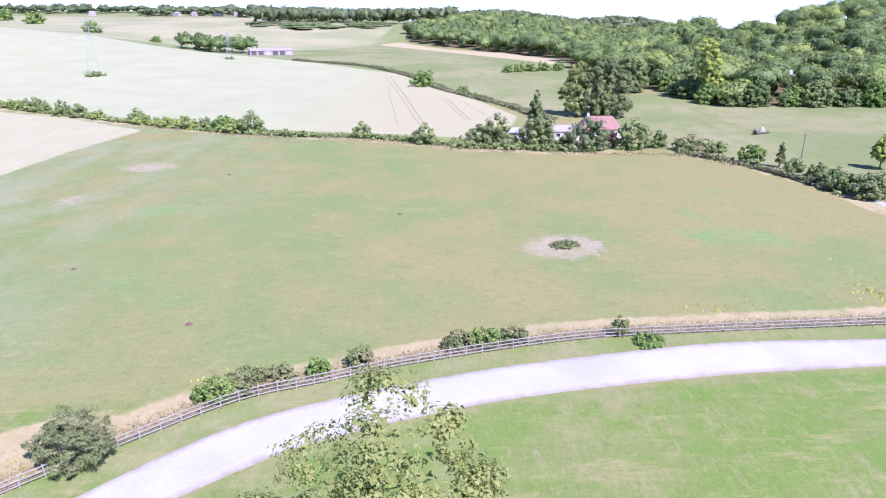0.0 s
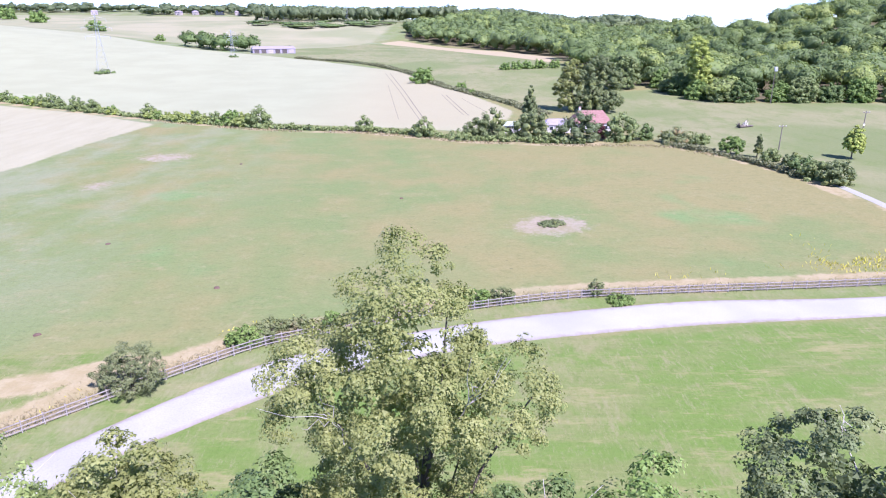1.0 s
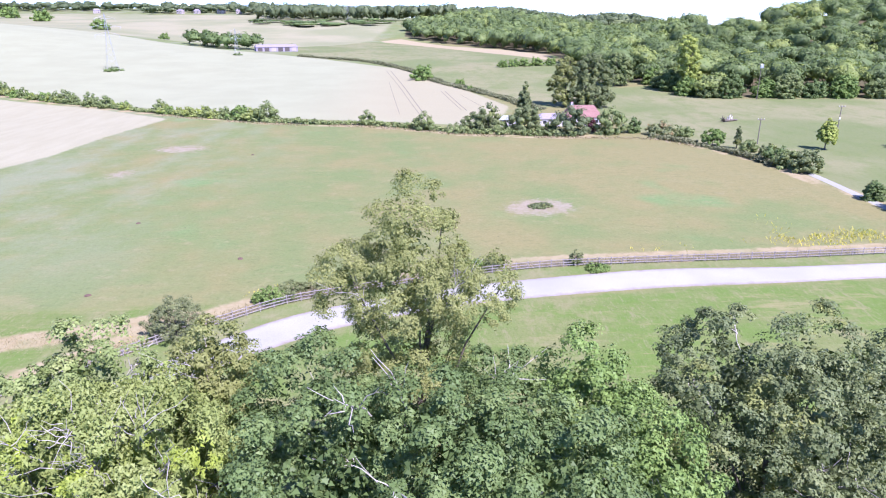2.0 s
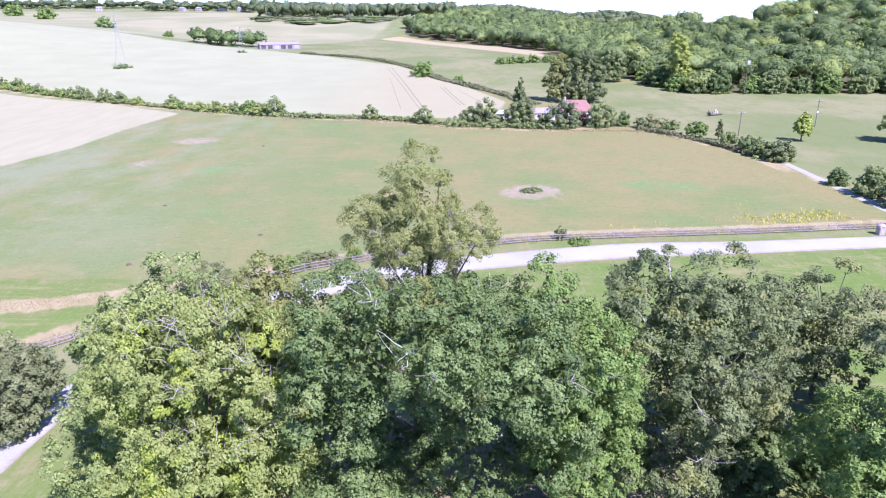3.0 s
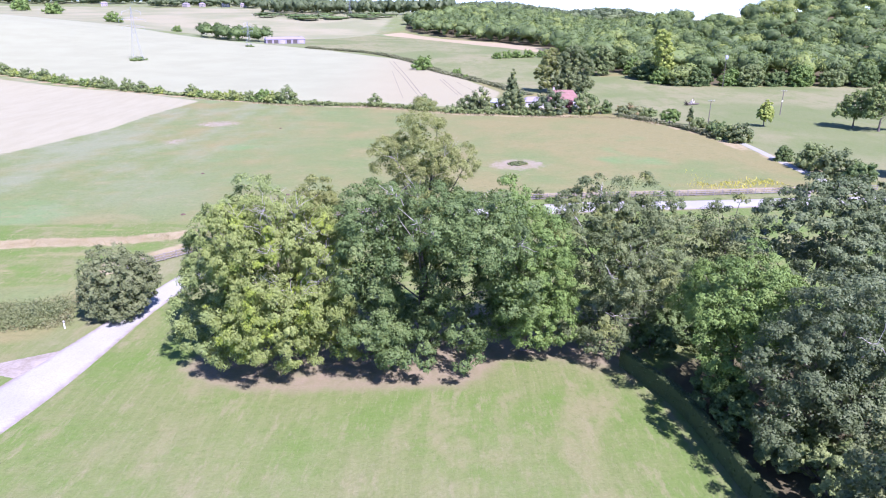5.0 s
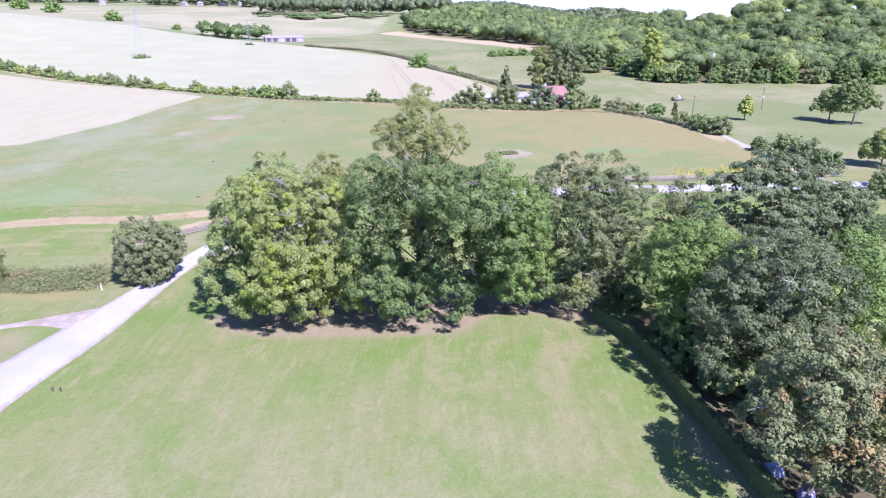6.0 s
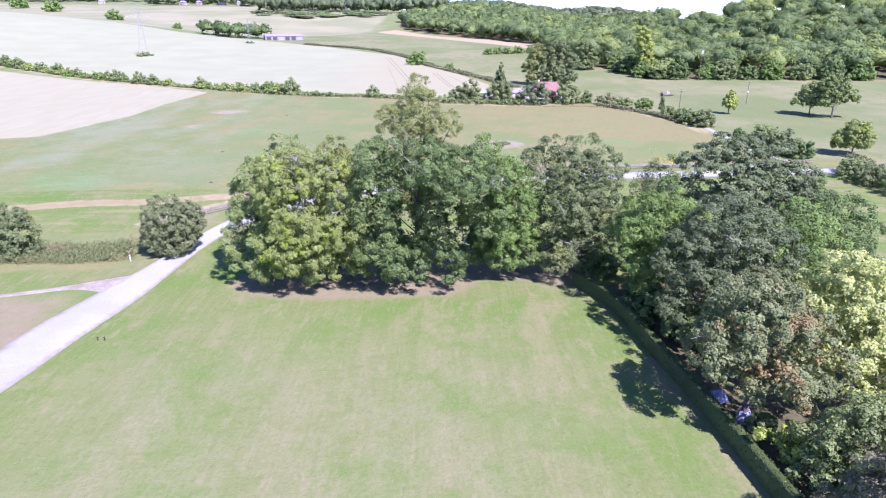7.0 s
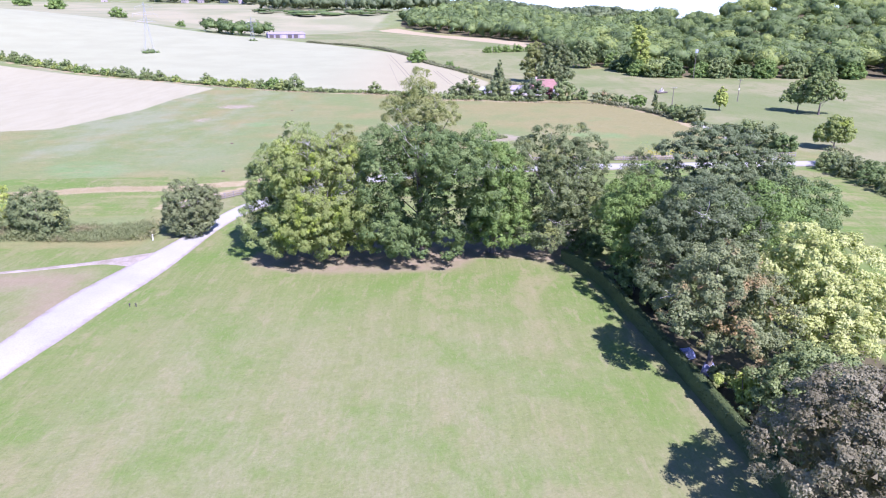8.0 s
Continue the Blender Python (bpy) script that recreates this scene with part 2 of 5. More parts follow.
def ground_material():
    n = Nodes("ground")
    big, mid, small, tuft = n.noise(0.018, 3), n.noise(0.07, 4, 0.6), n.noise(0.5, 4, 0.65), n.noise(3.2, 3, 0.7)
    rough_edge = n.math("MULTIPLY", n.math("SUBTRACT", small, 0.5), 3.0)

    def mask(name, soft=0.6, ragged=1.0):
        return n.step(n.math("ADD", n.attr(name), n.math("MULTIPLY", rough_edge, ragged)), -soft, soft)

    # meadow: green with tan, dry patches, tufts and specks
    dry = n.math("ADD", n.math("MULTIPLY", big, 0.5), n.math("MULTIPLY", mid, 0.5))
    dry = n.math("ADD", dry, n.attr("east"))
    meadow = n.mix(n.step(dry, 0.40, 0.62), (0.172, 0.212, 0.085), (0.238, 0.216, 0.100))
    meadow = n.mix(n.step(n.noise(0.03, 3, 0.6), 0.57, 0.70, 0, 0.9), meadow, (0.162, 0.240, 0.096))
    streak = n.noise(0.2, 6, 0.75, (0.6, 1.3, 1))
    meadow = n.mix(n.step(streak, 0.50, 0.70, 0, 0.6), meadow, (0.252, 0.232, 0.115))
    meadow = n.mix(n.step(n.noise(0.9, 5, 0.75, (0.5, 1.0, 1)), 0.48, 0.72, 0, 0.55), meadow, (0.140, 0.165, 0.070))
    meadow = n.mix(n.step(n.noise(0.35, 5, 0.75), 0.56, 0.70, 0, 0.6), meadow, (0.265, 0.242, 0.130))
    meadow = n.mix(n.math("MULTIPLY", n.attr("pale"), n.step(n.noise(0.045, 5, 0.7, (1, 0.6, 1)), 0.42, 0.64, 0, 0.5)), meadow, (0.275, 0.280, 0.205))
    meadow = n.mix(n.step(n.noise(0.8, 3, 0.6, (0.7, 1, 1)), 0.70, 0.76, 0, 0.7), meadow, (0.10, 0.115, 0.06))
    meadow = n.mix(n.step(n.noise(1.9, 6, 0.85), 0.44, 0.66, 0, 0.42), meadow, n.mix(1.0, meadow, (0.62, 0.70, 0.58), "MULTIPLY"))
    meadow = n.mix(n.step(n.noise(0.9, 6, 0.85, (1.1, 0.9, 1)), 0.55, 0.72, 0, 0.45), meadow, (0.300, 0.280, 0.165))
    # lawn: faint mown stripes, lush and worn patches
    stripe = n.mix(n.attr("across"), n.noise(1.1, 3, 0.6, (1.0, 0.03, 1)), n.noise(0.8, 4, 0.65, (0.06, 1.0, 1)))
    lawn = n.mix(n.step(stripe, 0.40, 0.60), (0.156, 0.190, 0.066), (0.178, 0.205, 0.078))
    lawn = n.mix(n.step(n.noise(0.07, 5, 0.65, (0.8, 1.2, 1)), 0.42, 0.60, 0, 0.9), lawn, (0.120, 0.190, 0.042))
    lawn = n.mix(n.step(n.noise(0.10, 5, 0.7, (1, 0.55, 1)), 0.50, 0.66, 0, 0.7), lawn, (0.240, 0.218, 0.118))
    lawn = n.mix(n.step(n.noise(0.5, 5, 0.7, (1.2, 0.35, 1)), 0.54, 0.68, 0, 0.6), lawn, (0.252, 0.228, 0.130))
    lawn = n.mix(n.step(n.noise(1.3, 4, 0.75), 0.52, 0.70, 0, 0.55), lawn, (0.105, 0.150, 0.040))
    lawn = n.mix(n.math("MULTIPLY", n.attr("across"), n.step(n.noise(0.35, 6, 0.75, (0.25, 1.2, 1)), 0.50, 0.66, 0, 0.8)), lawn, (0.262, 0.238, 0.118))
    lawn = n.mix(n.math("MULTIPLY", n.attr("across"), n.step(n.noise(0.12, 4, 0.6, (0.6, 1.3, 1)), 0.50, 0.64, 0, 0.8)), lawn, (0.118, 0.190, 0.042))
    worn = n.math("MULTIPLY", n.attr("worn"), n.step(n.noise(0.16, 6, 0.75, (1.3, 0.8, 1)), 0.36, 0.62, 0.25, 1.0))
    lawn = n.mix(n.math("MULTIPLY", worn, 0.6), lawn, n.mix(n.step(n.noise(1.8, 5, 0.75, (1.3, 0.5, 1)), 0.36, 0.64), (0.215, 0.215, 0.112), (0.265, 0.245, 0.155)))
    lawn = n.mix(n.step(n.noise(2.6, 4, 0.8, (1.2, 0.5, 1)), 0.60, 0.75, 0, 0.3), lawn, (0.28, 0.27, 0.155))
    lawn = n.mix(n.step(n.noise(1.7, 7, 0.85, (1.5, 0.4, 1)), 0.50, 0.68, 0, 0.5), lawn, (0.268, 0.245, 0.150))
    lawn = n.mix(n.step(n.noise(2.3, 7, 0.85, (1.3, 0.5, 1)), 0.50, 0.68, 0, 0.45), lawn, n.mix(1.0, lawn, (0.66, 0.76, 0.6), "MULTIPLY"))
    colour = n.mix(1.0, n.mix(mask("lawn", 0.8, 0.6), meadow, lawn), (0.99, 1.0, 0.95), "MULTIPLY")
    # pasture
    past = n.mix(n.step(n.noise(0.02, 3, 0.5), 0.38, 0.62), (0.190, 0.222, 0.100), (0.268, 0.262, 0.148))
    past = n.mix(n.step(n.noise(0.09, 6, 0.72, (1.6, 0.8, 1)), 0.44, 0.66, 0, 0.7), past, (0.165, 0.212, 0.080))
    past = n.mix(n.step(n.noise(0.9, 5, 0.8), 0.42, 0.68, 0, 0.4), past, n.mix(1.0, past, (0.70, 0.78, 0.62), "MULTIPLY"))
    colour = n.mix(mask("pasture", 1.5), colour, n.mix(1.0, past, (0.90, 0.90, 0.84), "MULTIPLY"))
    # far downs and valley fields
    down = n.mix(n.step(n.noise(0.012, 4, 0.6), 0.35, 0.65), (0.315, 0.30, 0.185), (0.235, 0.25, 0.135))
    colour = n.mix(mask("down", 5), colour, down)
    # wheat with tramlines, and the paler cut field
    wheat = n.mix(n.step(n.noise(0.05, 4, 0.6), 0.3, 0.7), (0.300, 0.312, 0.196), (0.326, 0.340, 0.216))
    wheat = n.mix(n.step(n.attr("spur"), 0.1, 0.9, 0, 0.8), wheat, (0.328, 0.303, 0.19))
    colour = n.mix(mask("wheat", 1.0), colour, wheat)
    cut = n.mix(n.step(n.noise(0.2, 4, 0.6, (1.5, 0.3, 1)), 0.3, 0.7), (0.320, 0.308, 0.196), (0.348, 0.335, 0.219))
    colour = n.mix(mask("stubble", 1.0), colour, cut)
    colour = n.mix(mask("strip", 1.5), colour, (0.362, 0.308, 0.19))
    ring = n.math("ADD", n.attr("patch"), n.math("MULTIPLY", n.math("SUBTRACT", n.noise(0.7, 6, 0.8), 0.5), 11.0))
    colour = n.mix(n.step(ring, 0.-0.6, 2.0, 0, 0.75), colour, n.mix(n.step(small, 0.35, 0.65), (0.35, 0.295, 0.24), (0.27, 0.235, 0.15)))
    # dry tall grass along fences and hedges, bare soil below the trees
    tall = n.mix(n.step(small, 0.35, 0.65), (0.308, 0.255, 0.138), (0.350, 0.298, 0.176))
    colour = n.mix(n.math("MULTIPLY", mask("dry", 0.5, 0.8), n.step(mid, 0.3, 0.5, 0.45, 0.95)), colour, tall)
    colour = n.mix(n.math("MULTIPLY", mask("bare", 1.2, 1.2), 0.8), colour, n.mix(n.step(small, 0.3, 0.7), (0.276, 0.214, 0.152), (0.228, 0.193, 0.117)))
    # dark floor below garden trees and woods: their shade painted into the ground
    colour = n.mix(n.math("MULTIPLY", mask("tree_shade", 0.8, 0.8), 0.9), colour, n.mix(n.step(small, 0.3, 0.7), (0.085, 0.068, 0.045), (0.125, 0.115, 0.062)))
    colour = n.mix(n.math("MULTIPLY", n.step(tuft, 0.30, 0.70), 0.30), colour, n.mix(1.0, colour, (0.72, 0.76, 0.62), "MULTIPLY"))
    n.bump(n.math("ADD", small, n.math("MULTIPLY", tuft, 0.4)), 0.5, 0.25)
    return n.done(colour, 0.9, spec=0.1)


def make_ground():
    gx, gy = graded(-2600, 2600, 0, 70, 310), graded(-1400, 2800, 30, 70, 330)
    x, y = (a.ravel() for a in np.meshgrid(gx, gy, indexing="ij"))
    i, j = np.meshgrid(np.arange(len(gx) - 1), np.arange(len(gy) - 1), indexing="ij")
    k = i * len(gy) + j
    quads = np.stack([k, k + len(gy), k + len(gy) + 1, k + 1], -1).reshape(-1, 4)
    ob = link_mesh("ground", np.stack([x, y, height(x, y)], 1), quads, ground_material(), smooth=True)
    tagged(ob, "rolling farmland of green meadow, mown lawn, pale wheat and dry grass", "ground", kind="structure")
    near, _ = curve(TRACK_NEAR, 4)
    lawn = outline(x, y, [*near.tolist(), (160, 66), (160, -300), (-44, -300)])
    left = outline(x, y, [(-300, -300), (-300, 12), (-60, 9), (-41, 10), (-38, 22), (-36, 30), (-45, 28), (-60, 25), (-300, 30), (-300, 31), (-20, 55), (-44, -300)])
    fence_d = beside(x, y, curve(FENCE, 4)[0])
    meadow_side = outline(x, y, [*FENCE, (92, 300), (-300, 300), (-300, 20), (-120, 22)])
    masks = {
        "lawn": np.maximum(np.maximum(lawn, left), outline(x, y, [*TRACK_FAR[5:], *FENCE[::-1]]) + 0.3), "wheat": outline(x, y, WHEAT), "stubble": outline(x, y, STUBBLE),
        "strip": outline(x, y, FAR_STRIP), "pasture": np.maximum(outline(x, y, PASTURE), outline(x, y, VALLEY)), "down": outline(x, y, DOWN),
        "dry": np.maximum(np.where(meadow_side > 0, 2.6 - np.abs(fence_d - 2.2), -5), np.maximum(2.0 - np.abs(beside(x, y, FIELD_HEDGE[:12]) - 3.0) - 4.0 * ramp(x, 40, 64), np.maximum(0.9 - np.abs(beside(x, y, FIELD_HEDGE[11:]) - 1.6), 2.0 - beside(x, y, [(-120, 30), (-78, 38.5), (-66, 42), (-52, 43), (-39, 47), (-32, 51)])))),
        "bare": np.maximum(1.1 - 0.45 * beside(x, y, [(-90, -8), (-62, -4.5), (-50, -3), (-46.5, -14)]), np.maximum(0.3 - 0.9 * beside(x, y, [(p + 0.1, q) for p, q in GARDEN_HEDGE]), outline(x, y, [(-27, 4), (-22, -0.2), (-15, -0.9), (-4, -0.2), (4, 0.4), (8, 6), (14, 6), (20, 3), (30, 20), (-20, 18)]))),
        "tree_shade": np.maximum(outline(x, y, GARDEN), np.maximum(outline(x, y, HILL_WOOD), outline(x, y, FAR_WOOD))),
        "patch": np.maximum(outline(x, y, [(11, 99.5), (14.5, 94), (21, 93.4), (27.5, 98.5), (24, 105), (17, 106)]), np.maximum(3.0 - np.hypot(x + 75, (y - 129) / 1.6), 3.5 - np.hypot((x + 72) / 2.2, (y - 160) / 1.6))),
        "east": 0.13 * ramp(x, -20, 70) * ramp(y, 60, 130) - 0.06 * ramp(-x, 20, 90),
        "across": ramp(y, 12, 24),
        "pale": ramp(-x, 25, 80) * ramp(y, 40, 80),
        "worn": np.maximum(ramp(-y, -4, 30) * (0.35 + 0.65 * (1 - ramp(x, 4, 20))) * ramp(x, -40, -26), np.maximum(1.3 * ramp(-x, 42, 48) * ramp(-y, -5, 3), 1.2 * ramp(outline(x, y, [*TRACK_FAR[5:], *FENCE[::-1]]), -0.6, 0.9))),
        "spur": ramp(x, -90, 10) * ramp(y, 180, 230),
    }
    for name, v in masks.items():
        ob.data.attributes.new(name, "FLOAT", "POINT").data.foreach_set("value", np.clip(v, -20, 20).astype(np.float32))


make_ground()


def ribbon(name, left, right, material, lift, across=8, step=1.0):
    """A strip draped on the ground between two lines."""
    a, b = curve(left, step)[0], curve(right, step)[0]
    n = max(len(a), len(b))
    a, b = (np.stack([np.interp(np.linspace(0, 1, n), np.linspace(0, 1, len(p)), p[:, k]) for k in (0, 1)], 1) for p in (a, b))
    u = np.linspace(0, 1, across + 1)[None, :, None]
    p = (a[:, None] * (1 - u) + b[:, None] * u).reshape(-1, 2)
    i, j = np.meshgrid(np.arange(n - 1), np.arange(across), indexing="ij")
    k = i * (across + 1) + j
    quads = np.stack([k, k + across + 1, k + across + 2, k + 1], -1).reshape(-1, 4)
    side = np.tile(np.linspace(0, 1, across + 1), n)
    z = height(p[:, 0], p[:, 1]) + lift - 0.12 * (np.abs(side - 0.5) > 0.49)
    ob = link_mesh(name, np.c_[p, z], quads, material, smooth=True, tone=side)
    if ob.data.polygons[0].normal.z < 0:
        ob.data.flip_normals()
    return ob


def track_material():
    n = Nodes("track_gravel")
    stone, dust = n.noise(0.12, 3, 0.5), n.noise(6.0, 4, 0.7)
    colour = n.mix(n.step(stone, 0.3, 0.7), (0.322, 0.325, 0.275), (0.376, 0.381, 0.326))
    colour = n.mix(n.step(dust, 0.4, 0.75, 0, 0.35), colour, (0.21, 0.192, 0.19))
    edge = n.math("ABSOLUTE", n.math("SUBTRACT", n.attr("tone"), 0.5))
    ragged = n.math("ADD", edge, n.math("MULTIPLY", n.math("SUBTRACT", n.noise(0.7, 6, 0.75), 0.5), 0.28))
    colour = n.mix(n.step(ragged, 0.30, 0.44, 0, 0.85), colour, (0.265, 0.225, 0.205))
    colour = n.mix(n.step(ragged, 0.40, 0.48), colour, n.mix(n.step(dust, 0.35, 0.65), (0.166, 0.186, 0.083), (0.248, 0.221, 0.152)))
    n.bump(n.math("ADD", dust, stone), 0.5, 0.05)
    return n.done(colour, 0.9, spec=0.15)


TRACK_STONE = track_material()
PATH_EARTH = plain("path_earth", (0.235, 0.205, 0.15), (0.36, 0.325, 0.28), 0.35, 0.95, 0.03)
tagged(ribbon("track", TRACK_FAR, TRACK_NEAR, TRACK_STONE, 0.06), "pale gravel farm track curving round the lawn", "track", kind="structure")
tagged(ribbon("side_path", [(-75, -3.6), (-60, -0.2), (-53.5, 2.2), (-47.5, 4.9), (-41, 9.5)], [(-75, -4.7), (-60, -1.6), (-53.5, 0.3), (-47.5, 1.9), (-42.5, 0.0)], PATH_EARTH, 0.045, 4), "worn stony footpath joining the gravel track", "path", kind="structure")
tagged(ribbon("lane", [(84.6, 140), (84.6, 122), (84.0, 103), (83.6, 86), (83, 72)], [(87.2, 140), (87.6, 122), (87.0, 103), (87.4, 86), (87.6, 72)], TRACK_STONE, 0.05, 4), "narrow pale lane between field hedges", "lane", kind="structure")

# ---- trees ----
BARK = plain("bark", (0.10, 0.085, 0.07), (0.20, 0.17, 0.14), 1.2, 0.9, 0.03, (1, 1, 0.3))
DEADWOOD = plain("deadwood", (0.40, 0.37, 0.33), (0.54, 0.50, 0.46), 1.5, 0.8, 0.01)
LIME = leaf_mat("lime_leaf", (0.17, 0.21, 0.06), (0.285, 0.345, 0.10), (0.41, 0.46, 0.17), (0.37, 0.46, 0.06), 0.32)
ASH = leaf_mat("ash_leaf", (0.09, 0.13, 0.04), (0.215, 0.28, 0.085), (0.35, 0.41, 0.15))
OAK = leaf_mat("oak_leaf", (0.055, 0.088, 0.03), (0.125, 0.188, 0.058), (0.235, 0.30, 0.10))
ELM = leaf_mat("tall_tree_leaf", (0.17, 0.19, 0.06), (0.275, 0.30, 0.10), (0.41, 0.425, 0.16), None, 0.36)
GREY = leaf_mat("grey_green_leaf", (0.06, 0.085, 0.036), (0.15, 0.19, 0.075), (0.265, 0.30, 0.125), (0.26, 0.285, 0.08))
MAPLE = leaf_mat("maple_leaf", (0.07, 0.12, 0.03), (0.165, 0.255, 0.06), (0.29, 0.385, 0.11))
DUSK = leaf_mat("dusky_leaf", (0.048, 0.07, 0.034), (0.122, 0.16, 0.07), (0.235, 0.275, 0.135))
BROWN = leaf_mat("seeding_leaf", (0.08, 0.105, 0.04), (0.185, 0.22, 0.09), (0.31, 0.34, 0.15), (0.34, 0.225, 0.10))
GOLD = leaf_mat("golden_leaf", (0.36, 0.40, 0.11), (0.52, 0.56, 0.20), (0.64, 0.67, 0.30), None, 0.36)
COPPER = leaf_mat("copper_leaf", (0.098, 0.09, 0.052), (0.192, 0.18, 0.10), (0.315, 0.298, 0.18))
CEDAR = leaf_mat("cedar_needle", (0.055, 0.08, 0.035), (0.135, 0.175, 0.075), (0.235, 0.28, 0.135), None, 0.12)
SHRUB = leaf_mat("shrub_leaf", (0.08, 0.115, 0.04), (0.19, 0.245, 0.085), (0.32, 0.37, 0.14))
WOOD_LEAF = leaf_mat("woodland_leaf", (0.06, 0.095, 0.045), (0.165, 0.23, 0.075), (0.35, 0.40, 0.10), None, 0.24)
BRIGHT = leaf_mat("bright_leaf", (0.17, 0.22, 0.035), (0.34, 0.41, 0.085), (0.48, 0.53, 0.14))
BUSH = leaf_mat("bush_leaf", (0.085, 0.105, 0.045), (0.17, 0.20, 0.085), (0.28, 0.31, 0.145))
RED_LEAF = leaf_mat("red_leaf", (0.05, 0.02, 0.025), (0.14, 0.05, 0.06), (0.24, 0.10, 0.10))
FLOWER = leaf_mat("yellow_flower", (0.42, 0.38, 0.03), (0.55, 0.50, 0.05), (0.62, 0.58, 0.12))


def leaf_quads(rng, centres, rad, tone, per, size, flat=0.8, lift=0.35, droop=0.0, corners=4, hub=None):
    """Tufts of many small leaves round centres, turned outwards from the tuft and from its bough: vertices, faces and tone."""
    n = len(centres) * per
    c, r = np.repeat(centres, per, 0), np.repeat(rad, per)
    d = rng.normal(size=(n, 3))
    d[:, 2] = np.where((d[:, 2] < -0.5) & (rng.random(n) < 0.7), -d[:, 2], d[:, 2])
    d /= np.linalg.norm(d, axis=1, keepdims=True)
    p = c + d * (r * (0.45 + 0.55 * rng.random(n) ** 0.5))[:, None] * (1, 1, flat)
    nrm = d * 0.85 + rng.normal(size=(n, 3)) * 0.40 + (0, 0, lift * 0.7)
    if hub is not None:
        out = p - np.repeat(hub, per, 0)
        nrm += 0.75 * out / (np.linalg.norm(out, axis=1, keepdims=True) + 1e-9)
    nrm /= np.linalg.norm(nrm, axis=1, keepdims=True)
    t = np.cross(nrm, rng.normal(size=(n, 3)))
    t /= np.linalg.norm(t, axis=1, keepdims=True) + 1e-9
    b = np.cross(nrm, t)
    t[:, 2] -= droop
    s = size * (0.55 + 0.9 * rng.random(n))[:, None]
    if corners == 3:
        v = np.stack([p - t * s * 0.4 - b * s * 0.42, p - t * s * 0.4 + b * s * 0.42, p + t * s * 0.6 - nrm * s * 0.1], 1).reshape(-1, 3)
    else:
        v = np.stack([p - t * s * 0.5, p + b * s * 0.33, p + t * s * 0.5 - nrm * s * 0.12, p - b * s * 0.33], 1).reshape(-1, 3)
    return v, np.arange(corners * n).reshape(-1, corners), np.repeat(np.repeat(tone, per), corners)


def in_caves(p, caves):
    """Whether a place lies in one of the open shaded gaps of a crown."""
    return any(np.linalg.norm((p - np.array(c[:3])) / c[3:]) < 1 for c in caves)


def boughs(rng, lobes, bough, cover, low, hollow, caves, skirt):
    """Where the boughs of a crown end: apart from one another on the lobes, with an uneven outline and gaps."""
    lobes, out, size, whole = np.array(lobes, float), [], [], rng.random(3) * 90
    for k, (cx, cy, cz, rx, ry, rz) in enumerate(lobes):
        want = max(4, int(cover * 3.0 * (rx * ry + rx * rz + ry * rz) / 3 / bough**2))
        seed, mine = rng.random(3) * 50, []
        for _ in range(want * 14):
            if len(mine) >= want:
                break
            d = rng.normal(size=3)
            d /= np.linalg.norm(d)
            if d[2] < low:
                continue
            p = np.array([cx, cy, cz]) + d * (0.84 + 0.10 * rng.random() + 0.30 * noise.noise(Vector(d * 2.1 + seed))) * (rx, ry, rz)
            if any(np.linalg.norm((p - o[:3]) / o[3:]) < 0.66 for m, o in enumerate(lobes) if m != k):
                continue
            if p[2] < skirt or in_caves(p, caves):
                continue
            if noise.noise(Vector(p * 0.21 + whole)) < hollow - 0.75:
                continue
            if mine and min(np.linalg.norm(np.array(mine) - p, axis=1)) < 1.34 * bough:
                continue
            mine.append(p)
            out.append(np.r_[p, d])
            size.append(bough * rng.uniform(0.7, 1.25) * min(1.0, 0.3 + 0.7 * min(rx, ry) / (2.0 * bough)))
    return np.array(out), np.array(size)


def crown_sprays(rng, lobes, bough, cover, low, flat, twigs, hollow, caves, core, skirt):
    """Rounded tufts over the outer and upper side of each bough, each with its bough's hub, and a sparser core within
    the lobes, its shade painted in as darker leaf tones.
    """
    ends, size = boughs(rng, lobes, bough, cover, low, hollow, [(*c[:3], *(k + 0.35 * bough for k in c[3:])) for c in caves], skirt)
    n = len(ends)
    d = rng.normal(size=(n * twigs, 3)) + np.repeat(ends[:, 3:], twigs, 0) * 0.9 + (0, 0, 0.35)
    d /= np.linalg.norm(d, axis=1, keepdims=True)
    r = np.repeat(size, twigs)
    outer = np.repeat(ends[:, :3], twigs, 0) + d * (r * rng.uniform(0.55, 0.95, len(r)))[:, None] * (1, 1, flat)
    hub = np.repeat(ends[:, :3] - ends[:, 3:] * size[:, None] * 0.35, twigs, 0)
    tone = np.clip(np.repeat(rng.normal(0.5, 0.15, n), twigs) + rng.normal(0, 0.10, n * twigs), 0, 1)
    inner = []
    for cx, cy, cz, rx, ry, rz in lobes:
        m = max(4, int(1.2 * (rx * ry + rx * rz + ry * rz) / 3 / bough**2 * 4))
        e = rng.normal(size=(m, 3))
        e /= np.linalg.norm(e, axis=1, keepdims=True)
        inner.append(np.array([cx, cy, cz]) + e * rng.uniform(*core, m)[:, None] * (rx, ry, rz))
    inner = np.vstack(inner)
    inner = inner[[not in_caves(p, [(*c[:3], *(k * 0.85 for k in c[3:])) for c in caves]) for p in inner]]
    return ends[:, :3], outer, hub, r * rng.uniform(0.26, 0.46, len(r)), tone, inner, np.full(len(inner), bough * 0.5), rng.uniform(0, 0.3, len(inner))


